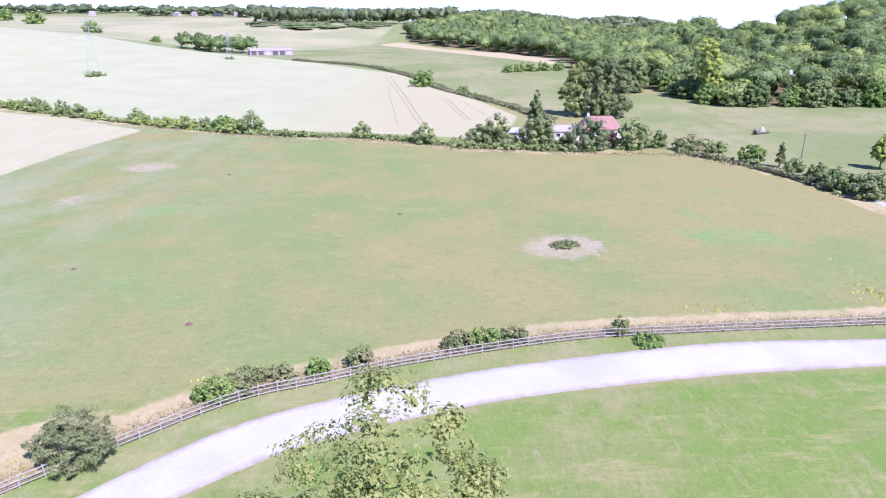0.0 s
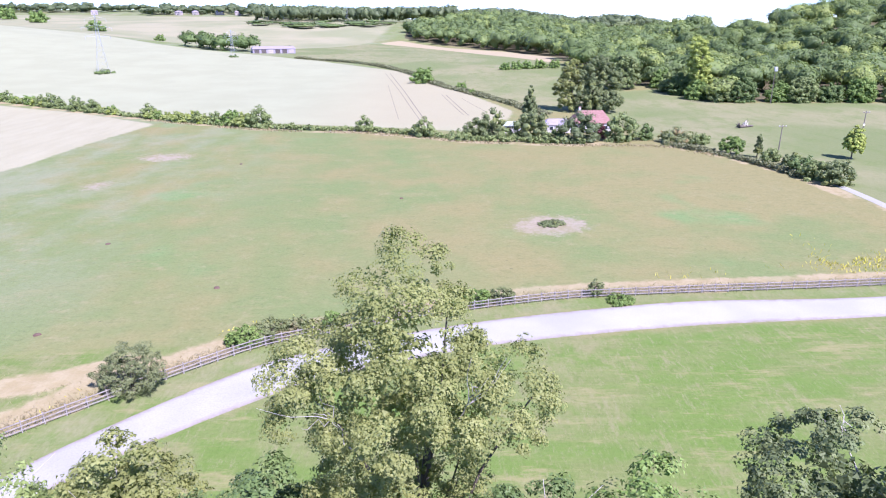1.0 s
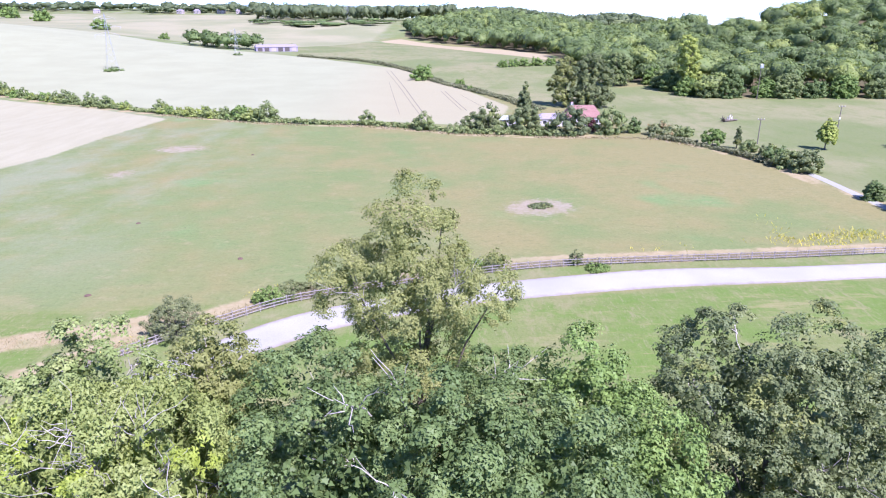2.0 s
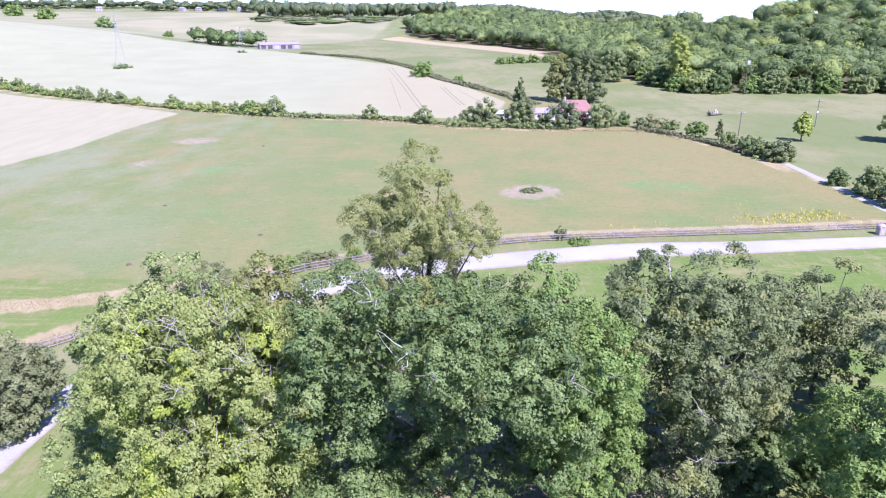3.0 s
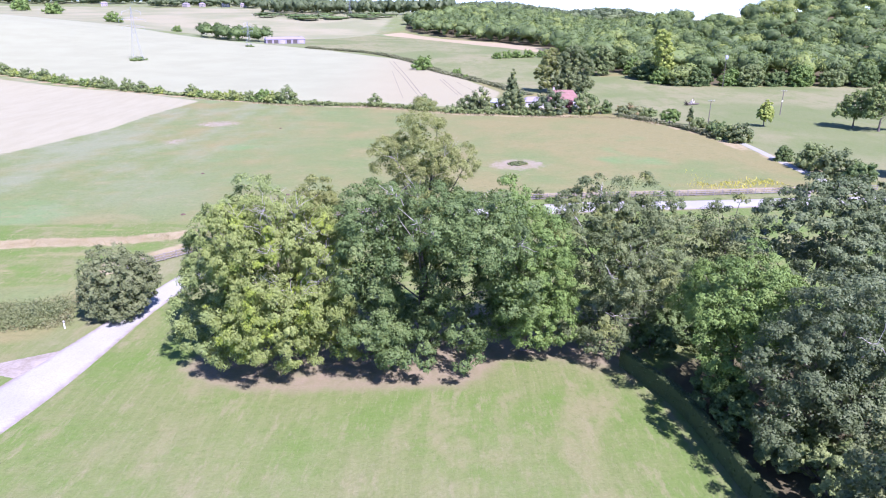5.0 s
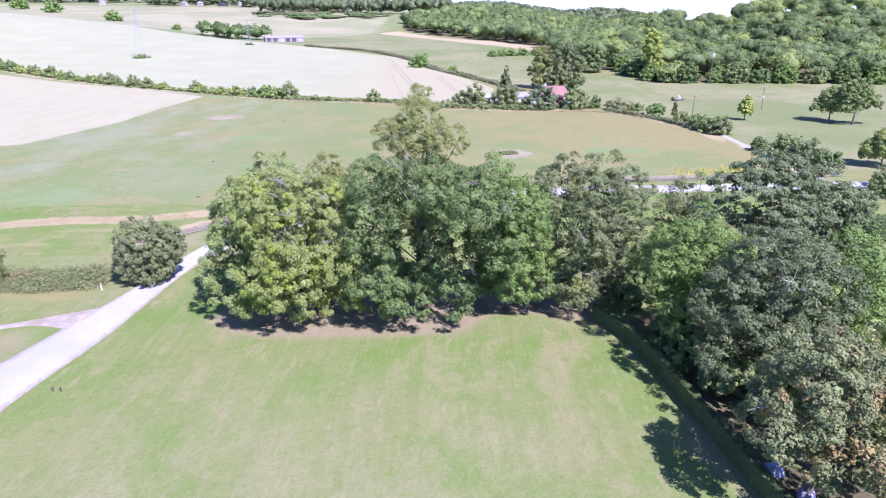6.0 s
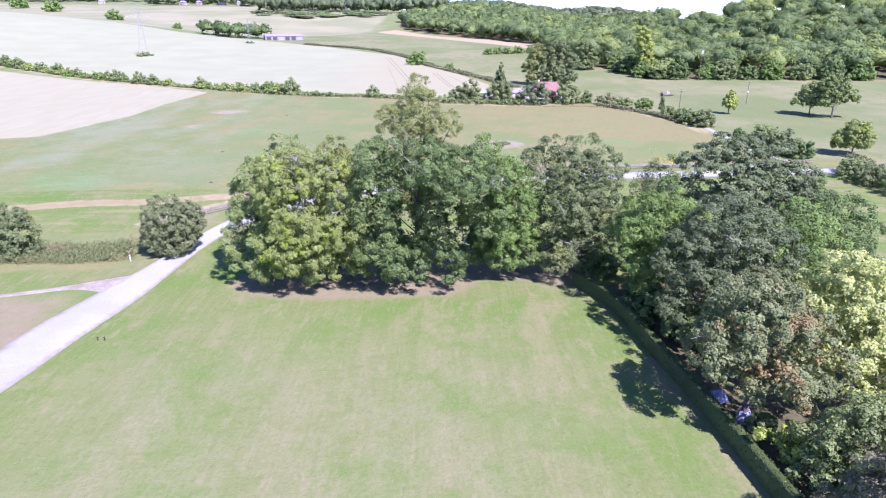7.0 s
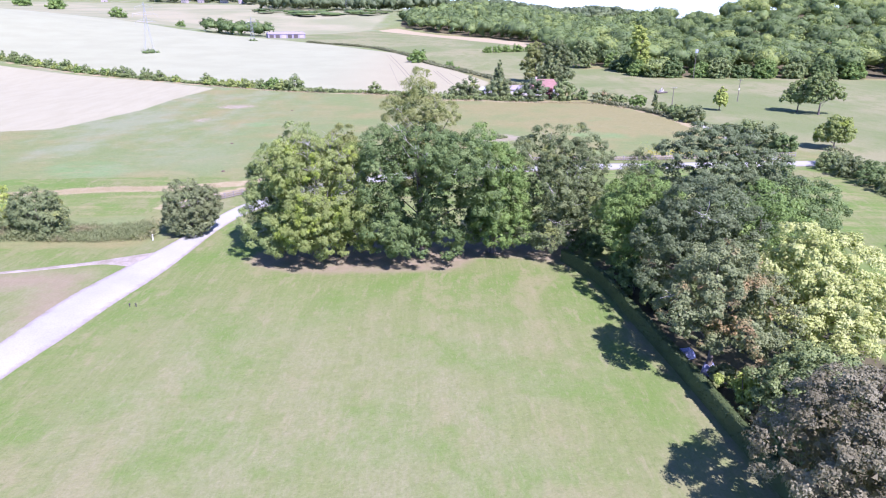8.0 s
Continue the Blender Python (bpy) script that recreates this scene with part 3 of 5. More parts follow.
GOLDEN = (1 + 5**0.5) / 2
SOLID = np.array([(a, b * GOLDEN, 0) for a in (-1, 1) for b in (-1, 1)] + [(0, a, b * GOLDEN) for a in (-1, 1) for b in (-1, 1)] + [(b * GOLDEN, 0, a) for a in (-1, 1) for b in (-1, 1)]) / (1 + GOLDEN**2) ** 0.5
SOLID_FACES = np.array([f if np.dot(np.cross(SOLID[f[1]] - SOLID[f[0]], SOLID[f[2]] - SOLID[f[0]]), SOLID[f[0]]) > 0 else f[::-1] for f in itertools.combinations(range(12), 3) if all(np.linalg.norm(SOLID[p] - SOLID[q]) < 1.1 for p, q in itertools.combinations(f, 2))])


def wood(rng, base_r, top, ends, thick=1.0, sides=8):
    """Trunk and tapered limbs that reach for some of the spray ends."""
    h = top * 0.72
    sway = rng.normal(size=2) * 0.035 * h
    z = np.linspace(-0.3, h, 9)
    path = np.stack([sway[0] * (z / h) ** 2, sway[1] * (z / h) ** 2, z], 1)
    pieces = [tube(path, base_r * (1.15 * np.exp(-z.clip(0) * 1.5) * 0.5 + np.interp(z, [0, h], [1, 0.25])), sides)]
    for e in ends:
        z0 = max(0.12 * top, min(0.6 * top, e[2] * rng.uniform(0.35, 0.6)))
        s = np.array([sway[0] * (z0 / h) ** 2, sway[1] * (z0 / h) ** 2, z0])
        u = np.linspace(0, 1, 6)[:, None]
        bend = np.array([0, 0, 1]) * np.linalg.norm((e - s)[:2]) * 0.12
        p = s + (e - s) * u + bend * np.sin(np.pi * u) + rng.normal(size=(6, 3)) * 0.12 * np.sin(np.pi * u)
        r0 = base_r * rng.uniform(0.18, 0.30) * thick
        pieces.append(tube(p, np.linspace(r0, 0.035, 6), 5))
    return joined(pieces)


def tree(name, x, y, lobes, leaf, seed, label, size=0.20, per=34, bough=1.5, cover=0.95, twigs=15, limbs=10, category="tree", group="", dead=0, flat=0.88, trunk_r=None, low=-0.55, droop=0.0, lift=0.35, corners=3, thick=1.0, thin=1.0, hollow=0.45, caves=(), dead_at=None, core=(0.30, 0.58), skirt=0.0, heart=0.0):
    """A tree at (x, y): tapered trunk with limbs, a crown of leafy boughs on its lobes (given from the base), and bare dead branches."""
    rng = np.random.default_rng(seed)
    ob = thing(name, x, y, None, 0, label, category, group)
    lobes = [tuple(l) if len(l) == 6 else (*l, l[3], l[3] * 0.9) for l in lobes]
    top = max(l[2] + l[5] for l in lobes)
    ends, outer, hub, r1, t1, inner, r2, t2 = crown_sprays(rng, lobes, bough, cover, low, flat, twigs, hollow, caves, core, skirt)
    v, q = wood(rng, trunk_r or top * 0.021, top, ends[rng.permutation(len(ends))[:limbs]], thick)
    under(link_mesh("trunk", v, q, BARK, smooth=True), ob)
    a = leaf_quads(rng, outer, r1, t1, per, size, 0.85, lift, droop, corners, hub)
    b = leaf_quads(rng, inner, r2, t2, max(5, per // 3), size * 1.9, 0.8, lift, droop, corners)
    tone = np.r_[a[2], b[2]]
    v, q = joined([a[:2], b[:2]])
    if heart:
        blobs = [(SOLID * (e_r * heart * rng.uniform(0.8, 1.15, (12, 1))) * (1, 1, 0.85) + e, SOLID_FACES) for e, e_r in zip(ends, np.full(len(ends), bough))]
        tone = np.r_[tone, np.full(12 * len(ends), 0.42)]
        v, q = joined([(v, q), *blobs])
    g = height(v[:, 0] + x, v[:, 1] + y) - float(height(x, y))
    v[:, 2] = np.maximum(v[:, 2], g + 0.03)
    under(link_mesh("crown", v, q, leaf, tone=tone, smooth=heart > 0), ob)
    high = ends[np.argsort(-ends[:, 2] + 0.5 * ends[:, 1] - 0.35 * rng.random(len(ends)) * top)]
    if dead_at:
        near = ends[np.argsort(np.linalg.norm(ends - np.array(dead_at), axis=1))]
    for k in range(dead):
        e = high[int(rng.integers(0, max(2, len(high) // 2)))] if not dead_at or k % 4 == 0 else near[int(rng.integers(0, max(3, len(near) // 6)))]
        e = e * (1.06, 1.06, 1) + (0, -bough * 0.8, bough * 1.1)
        pieces = []
        root = e - np.array([e[0] * 0.35, e[1] * 0.35, 2.6])
        for m in range(6):
            tip = e + rng.normal(size=3) * (0.9, 0.9, 0.6) * (m > 0)
            start = root if m == 0 else root + (e - root) * rng.uniform(0.35, 0.85)
            u = np.linspace(0, 1, 5)[:, None]
            pieces.append(tube(start + (tip - start) * u + rng.normal(size=(5, 3)) * 0.12 * np.sin(np.pi * u), np.linspace(0.06 if m == 0 else 0.032, 0.010, 5) * thin, 4))
        under(link_mesh("dead_branch", *joined(pieces), DEADWOOD, smooth=True), ob, "bare bleached dead branch")
    return ob


def ball(cx, cy, cz, r, h=None):
    return (cx, cy, cz, r, r, h or r * 0.85)


def crown_at(x, y, *lobes):
    """Lobes given by their places on the plan, as lobes from a base at (x, y)."""
    return [(a - x, b - y, *rest) for a, b, *rest in lobes]


GROUP = "trees round the lawn"
tree("lime_tree", -15.8, 5.5, crown_at(-15.8, 5.5, (-15.6, 5.2, 12.0, 6.4, 6.6, 6.2), (-18.2, 3.6, 14.2, 4.0, 4.8, 4.2), (-13.0, 3.4, 14.0, 4.0, 5.0, 4.2), (-11.6, 3.4, 9.0, 3.8, 4.6, 5.0), (-15.2, 1.8, 8.0, 4.6, 4.6, 5.2), (-18.8, 2.4, 8.2, 3.8, 4.0, 4.6), (-13.2, 2.4, 4.0, 3.4, 3.2, 3.0), (-16.8, 2.2, 3.8, 3.4, 3.2, 3.0), (-19.6, 3.0, 3.6, 3.0, 3.2, 3.0), (-10.4, 4.0, 4.0, 2.6, 3.0, 3.4), (-15.0, 8.0, 5.0, 6.0, 4.0, 5.0)), LIME, 11, "broad yellow-green lime tree with hanging foliage and dead twigs", dead=44, thin=0.75, dead_at=(2.4, -5.5, 14.5), caves=[(2.8, -7.0, 12.6, 1.2, 2.4, 3.0), (5.4, -5.0, 4.0, 1.2, 3.0, 2.0)], group=GROUP, droop=0.55, bough=1.05, cover=1.15, twigs=15, per=36, size=0.145, skirt=0.9)
tree("ash_tree", -22.4, 8.6, crown_at(-22.4, 8.6, (-21.8, 9.0, 12.0, 4.2, 4.6, 4.8), (-19.2, 10.0, 16.4, 2.8, 2.8, 2.6), (-23.0, 6.0, 6.4, 3.8, 4.2, 4.8), (-23.6, 9.5, 9.0, 3.6, 4.0, 5.0), (-21.4, 3.2, 4.4, 3.2, 3.4, 3.2), (-23.8, 5.0, 3.8, 3.0, 3.4, 3.0)), ASH, 36, "mid-green ash tree close beside a lime", dead=1, group=GROUP, bough=1.15, per=34, size=0.165, skirt=0.9)
tree("slender_tree", -12.8, 11, [ball(0.2, 0, 17.4, 1.5, 1.7), ball(-1.0, 0, 16.0, 1.9, 1.6), ball(1.2, 0.2, 15.4, 1.9, 1.8), ball(0, 0, 13, 2.4, 2.4), ball(0.3, -1, 9, 2.6, 3.4)], ELM, 37, "slender light tree with a pale bare trunk showing", group=GROUP, dead=3, thin=0.6, bough=0.9, per=30, size=0.14, hollow=0.5)
tree("oak_tree", -0.6, 8.0, crown_at(-0.6, 8.0, (-4.8, 1.6, 16.0, 3.8, 4.6, 3.8), (0.2, 1.4, 17.2, 3.6, 4.8, 3.4), (5.2, 0.4, 15.8, 3.8, 5.0, 3.8), (-6.8, 3.0, 11.4, 2.8, 4.4, 3.6), (-5.8, 2.6, 7.0, 3.6, 3.8, 3.8), (-2.4, 2.2, 4.0, 3.7, 3.0, 3.6), (-6.2, 2.6, 3.8, 3.2, 3.0, 3.4), (3.0, 2.4, 5.2, 2.1, 2.8, 5.0), (-4.0, 7.6, 4.6, 5.0, 3.6, 5.0), (4.2, 8.0, 4.8, 5.0, 3.6, 5.0), (7.4, 2.2, 10.6, 2.8, 4.4, 4.4), (-6.0, 8.0, 15.2, 3.6, 4.0, 4.0), (3.2, 8.6, 13.6, 3.6, 3.8, 4.0), (0, 8.5, 9, 5, 4, 5)), OAK, 12, "dark green oak with dense clumped foliage and bare limbs", dead=12, thin=1.1, group=GROUP, bough=1.15, cover=0.95, twigs=16, per=36, size=0.16, skirt=0.9, hollow=0.52, caves=[(-1.8, -5.8, 12.4, 2.0, 6.5, 2.9), (-1.6, -6.2, 8.4, 1.7, 6.0, 2.4), (-6.2, -7.8, 9.6, 1.5, 3.6, 1.6), (4.4, -5.8, 9.6, 1.7, 6.5, 3.6), (1.6, -7.2, 2.6, 1.1, 4, 3.0), (-6.4, -7.8, 3.6, 1.4, 3, 1.6), (-2.2, -8.6, 18.6, 0.9, 3.0, 1.6)])
tree("tall_tree", -1.3, 12.2, [ball(-0.1, 0.2, 25.0, 1.9, 1.9), ball(0.1, 0, 23.4, 2.5, 2.0), ball(-2.7, 0, 20.8, 2.7, 2.2), ball(2.9, 0.4, 20.6, 2.8, 2.2), ball(0, -0.8, 21.4, 3.4, 2.5), ball(0, 0, 16.8, 3.6, 3.2), ball(0.5, 0, 11.5, 4.4, 4.6)], ELM, 113, "tall olive-green tree rising above the others", dead=2, thin=0.5, group=GROUP, bough=0.95, cover=1.35, twigs=19, per=40, size=0.105, hollow=0.45)
tree("pointed_tree", 10.2, 8.4, crown_at(10.2, 8.4, (8.0, 8.2, 16.8, 2.0, 2.0, 2.6), (9.4, 8.4, 15.4, 2.6, 2.6, 2.4), (8.8, 7.6, 13.4, 2.8, 2.8, 2.8), (10.4, 4.8, 13.2, 3.4, 4.2, 4.2), (11.4, 6.0, 8.8, 3.4, 3.8, 4.4), (12.2, 7.0, 4.4, 3.4, 3.4, 3.8), (9.6, 6.8, 4.6, 3.0, 3.2, 3.8), (11.0, 11.0, 5.5, 5.0, 3.2, 5.5)), MAPLE, 14, "slender mid-green tree with a pointed leafy top", dead=3, thin=0.8, group=GROUP, bough=1.1, per=34, size=0.16, skirt=0.9, hollow=0.28)
tree("grey_tree", 20.4, 11, crown_at(20.4, 11, (18.2, 12.4, 14.6, 4.2, 4.6, 4.2), (23.8, 13.0, 14.2, 4.4, 4.6, 4.2), (20.8, 8.6, 14.0, 3.6, 3.8, 3.8), (18.8, 5.4, 9.8, 2.5, 3.4, 4.2), (18.0, 6.0, 4.0, 2.7, 3.0, 3.8), (15.0, 7.6, 3.6, 2.4, 2.6, 3.4), (23.4, 9.4, 9.0, 3.6, 3.8, 4.4), (21.2, 7.6, 4.6, 2.6, 3.0, 4.0), (24.5, 13.0, 5.0, 4.4, 3.6, 5.0), (20.5, 13.5, 8.0, 4.4, 4.0, 6.0), (15.0, 9.0, 14.0, 2.4, 3.0, 2.6)), GREY, 15, "broad grey-green tree with deep shaded gaps and dead twigs", dead=9, thin=1.1, dead_at=(-1.5, -7.0, 11.0), group=GROUP, bough=1.1, per=36, size=0.155, skirt=0.9, hollow=0.52, caves=[(-5.2, -3.4, 8.6, 2.2, 6.2, 4.2), (3.6, -6.4, 4.0, 2.4, 4.0, 4), (-3.6, -4.4, 10.4, 1.4, 3.0, 2.6)])
tree("young_tree", 37.5, 22, [ball(0.6, 0, 9.6, 3.4, 3.6), ball(-2, 0, 7, 3.2, 3.6), ball(2.2, 0, 6, 3.4, 3.6), ball(0, 0, 3.4, 3.6, 3.4)], GREY, 16, "rounded bluish-green tree beside the hedge", group=GROUP)
tree("maple_tree", 29.2, -1.4, crown_at(29.2, -1.4, (28.8, -2.2, 11.4, 3.8, 4.0, 4.0), (26.6, -3.6, 8.6, 2.8, 3.4, 4.0), (31.6, -2.6, 9.4, 3.4, 3.6, 4.2), (28.2, -4.4, 5.6, 3.0, 3.0, 3.4), (27.6, 1.6, 8.6, 3.2, 3.4, 4.0)), MAPLE, 17, "fresh green maple behind the garden hedge", group=GROUP, dead=1, bough=1.15, per=34, size=0.165, caves=[(-4.8, 1.5, 4.6, 2.2, 4.0, 3.6), (-1.0, -5.4, 1.8, 3, 3.0, 2.2)])
tree("grey_tree", 33.4, -10.4, crown_at(33.4, -10.4, (33.0, -11.4, 12.2, 4.2, 4.2, 4.2), (37.4, -9.4, 10.0, 4.2, 4.4, 4.4), (29.4, -12.2, 9.4, 3.4, 3.8, 3.9), (31.6, -14.2, 6.4, 3.6, 3.2, 4.2), (28.0, -14.6, 5.4, 2.2, 2.4, 2.4), (36.0, -12.5, 6.0, 4.0, 3.6, 4.0)), DUSK, 18, "large dark grey-green tree overhanging the garden hedge", dead=1, bough=1.15, per=34, size=0.165, caves=[(-2.6, -4.5, 2.6, 2.4, 3, 2.2)], group=GROUP)
tree("oak_tree", 53.5, 6, [ball(0, 0, 8.2, 5.6, 5.2), ball(4, 1.5, 7, 4.6, 4.6), ball(-4, 1, 7, 4.4, 4.6), ball(0, -4, 5, 5, 4.4), ball(-6.5, -2, 5, 4, 4.4)], OAK, 19, "wide dark green oak with an even rounded crown", group=GROUP, per=26, size=0.22)
tree("maple_tree", 44.2, -6, [ball(-1, -0.5, 9.4, 4.4, 4.6), ball(-3.6, -2, 6.2, 3.6, 4.2), ball(3, 1, 7.0, 4, 4.4), ball(0.5, -3.4, 5, 3.6, 3.8)], MAPLE, 31, "bushy green maple between darker garden trees", group=GROUP, per=28, size=0.21)
tree("seeding_tree", 29.8, -27.8, [ball(-0.6, 0, 9.8, 4.2, 4.3), ball(-2.8, -0.8, 7.4, 3.0, 3.6), ball(3, -2, 7.4, 3.6, 3.8), ball(0.5, 2.2, 10, 3.4, 3.4), ball(1, -3.6, 6.4, 3.0, 3)], BROWN, 20, "tree with green foliage and rusty seed clusters", group=GROUP, dead=1, bough=1.1, size=0.18, per=32)
tree("golden_tree", 41.6, -24, [ball(-2.6, 0, 10.6, 4.2, 4.2), ball(2.6, 0.5, 9, 4.4, 4.2), ball(-3.4, -2, 7, 3.8, 4.0), ball(3, -2.5, 5.6, 4.2, 4.0), ball(5.5, 1, 5.5, 3.8, 4), ball(-0.6, -3, 4.6, 3.6, 3.6), ball(0.5, 2, 8, 4.4, 4)], GOLD, 21, "bright golden-yellow leaved tree", group=GROUP, bough=1.15, cover=1.05, per=28, size=0.21)
tree("copper_tree", 31.6, -49.4, crown_at(31.6, -49.4, (31.2, -50.0, 8.0, 4.8, 4.6, 4.2), (28.0, -49.4, 6.6, 3.6, 4.0, 3.8), (33.4, -45.8, 5.4, 3.2, 3.2, 3.4), (29.6, -53.6, 6.4, 4.2, 4.2, 4.0), (35.6, -51.0, 7.0, 4.2, 4.4, 4.2)), COPPER, 22, "dull purple-brown leaved tree", group=GROUP, bough=1.05, size=0.17, cover=1.1, per=34)
tree("shrub", 34, -38, [ball(0, 0, 4.4, 3.4, 3.4), ball(2.4, 1.5, 3.8, 3, 3.3), ball(-2.4, 0.8, 3.0, 2.4, 2.7), ball(-1.5, -2.5, 2.6, 2.4, 2.4)], SHRUB, 23, "mid-green garden shrub behind the hedge", category="shrub", limbs=8, group=GROUP, bough=1.0, size=0.22, per=16)
tree("shrub", 29.9, -35.4, [ball(0, 0, 2.6, 2.1, 2.5), ball(0.6, 1.6, 1.8, 1.5, 1.7)], BRIGHT, 24, "lime-green shrub behind the hedge", category="shrub", limbs=6, group=GROUP, bough=0.7, size=0.18)
tree("shrub", 31.5, -15.5, [ball(0, 0, 2.6, 2.8, 2.6), ball(-1.8, 3, 2, 2.2, 2.2)], SHRUB, 32, "dark green laurel shrub behind the hedge", category="shrub", limbs=6, group=GROUP, bough=0.8, size=0.2)
tree("shrub", 27.6, -8, [ball(0, 0, 2.2, 2.2, 2.2), ball(-0.6, 4, 2.2, 2.2, 2.4)], OAK, 33, "dark green shrub in the shade behind the hedge", category="shrub", limbs=6, group=GROUP, bough=0.8, size=0.2)
tree("shrub", 29.6, -30.5, [ball(0, 0, 1.3, 1.4, 1.2), ball(0.6, 1.2, 1.0, 1.2, 1.0)], GREY, 34, "low grey-leaved shrub behind the hedge", category="shrub", limbs=5, group=GROUP, bough=0.5, size=0.15)
tree("shrub", 32, -43, [ball(0, 0, 2.6, 2.6, 2.6)], SHRUB, 35, "green shrub between the hedge and a copper tree", category="shrub", limbs=5, group=GROUP, bough=0.8, size=0.2)
# filler shrubs, added to darken the open gap between the trees
for sx, sy, r, h, seed in ((24.6, 8.5, 2.6, 3.4, 38), (27.6, 10.5, 2.8, 4.0, 39), (31.5, 8.0, 2.6, 4.2, 40)):
    tree("shrub", sx, sy, [ball(0, 0, h * 0.45, r, h * 0.5), ball(r * 0.6, 0.5, h * 0.35, r * 0.7, h * 0.4)], OAK, seed, "dark green filler shrub darkening the gap between the trees", category="shrub", limbs=5, group=GROUP, bough=0.8, size=0.22, per=16, core=(0.45, 0.75))
tree("cedar_tree", 41, 7.5, [(-0.5, 0, 18.4, 3.4, 3.2, 1.6), (-3, -1, 16.2, 4.6, 4, 1.4), (3.4, 0, 16.0, 4.6, 4.2, 1.4), (0, -3, 14.0, 5.4, 4, 1.4), (-5.2, 0, 13.2, 3.6, 3.6, 1.2), (6.4, 1, 13.2, 4.8, 4.4, 1.4), (1, -4, 11.2, 5.8, 3.8, 1.3), (7, -2, 9.8, 4.6, 4.2, 1.3), (2, 3, 10.0, 6, 5, 1.3), (5, -4, 7.6, 5, 4, 1.3), (0, -3, 6.0, 5, 4, 1.4), (9.0, 1, 14.4, 3.8, 3.6, 1.2), (10.4, 0, 11.4, 4.2, 4, 1.3), (4.5, 2, 18.0, 3.6, 3.4, 1.3), (9.6, -2, 8.2, 4, 3.6, 1.2)], CEDAR, 25, "dark cedar with flat spreading tiers of branches", per=20, bough=1.1, cover=1.35, size=0.21, limbs=12, flat=0.35, low=-0.25, trunk_r=0.42, thick=0.6, group=GROUP)
tree("roadside_bush", -38.9, 16.8, [ball(-0.2, 0, 4.7, 3.8, 3.9), ball(1.8, 0.6, 4.2, 2.7, 3.2), ball(-1.6, -0.6, 2.7, 2.6, 2.6), ball(0.5, -1.2, 2.0, 2.5, 1.9)], BUSH, 26, "rounded dark green bush beside the gravel track", category="bush", size=0.17, per=18, limbs=10, bough=0.8, cover=1.4, low=-0.9, hollow=0.2, core=(0.5, 0.8))
tree("roadside_bush", -29.8, 45.2, [ball(0.3, 0, 2.4, 2.4, 2.3), ball(-1.8, 0.5, 1.3, 1.8, 1.3)], BUSH, 27, "rounded green bush growing through the fence", category="bush", size=0.105, per=30, limbs=10, bough=0.7, cover=1.5, low=-0.9, hollow=0.2, core=(0.5, 0.8))
tree("hedgerow_tree", -64, 16.5, [ball(0, 0, 3.9, 3.6, 3.4), ball(2.8, -1.5, 2.2, 2.6, 2.2), ball(-2.6, 0, 2.4, 2.8, 2.4)], GREY, 28, "bushy grey-green hedgerow tree", category="tree", size=0.22, per=16, limbs=10, bough=0.95, low=-0.8, hollow=0.25, cover=1.3, core=(0.5, 0.8))
tree("hedgerow_tree", -72.5, 18, [ball(0, 0, 4, 3.2, 3.2), ball(-2, 0, 2.5, 2.6, 2.4)], BRIGHT, 29, "bushy yellow-green hedgerow tree", category="tree", size=0.22, per=16, limbs=10, bough=0.95, low=-0.8, hollow=0.25, cover=1.3, core=(0.5, 0.8))

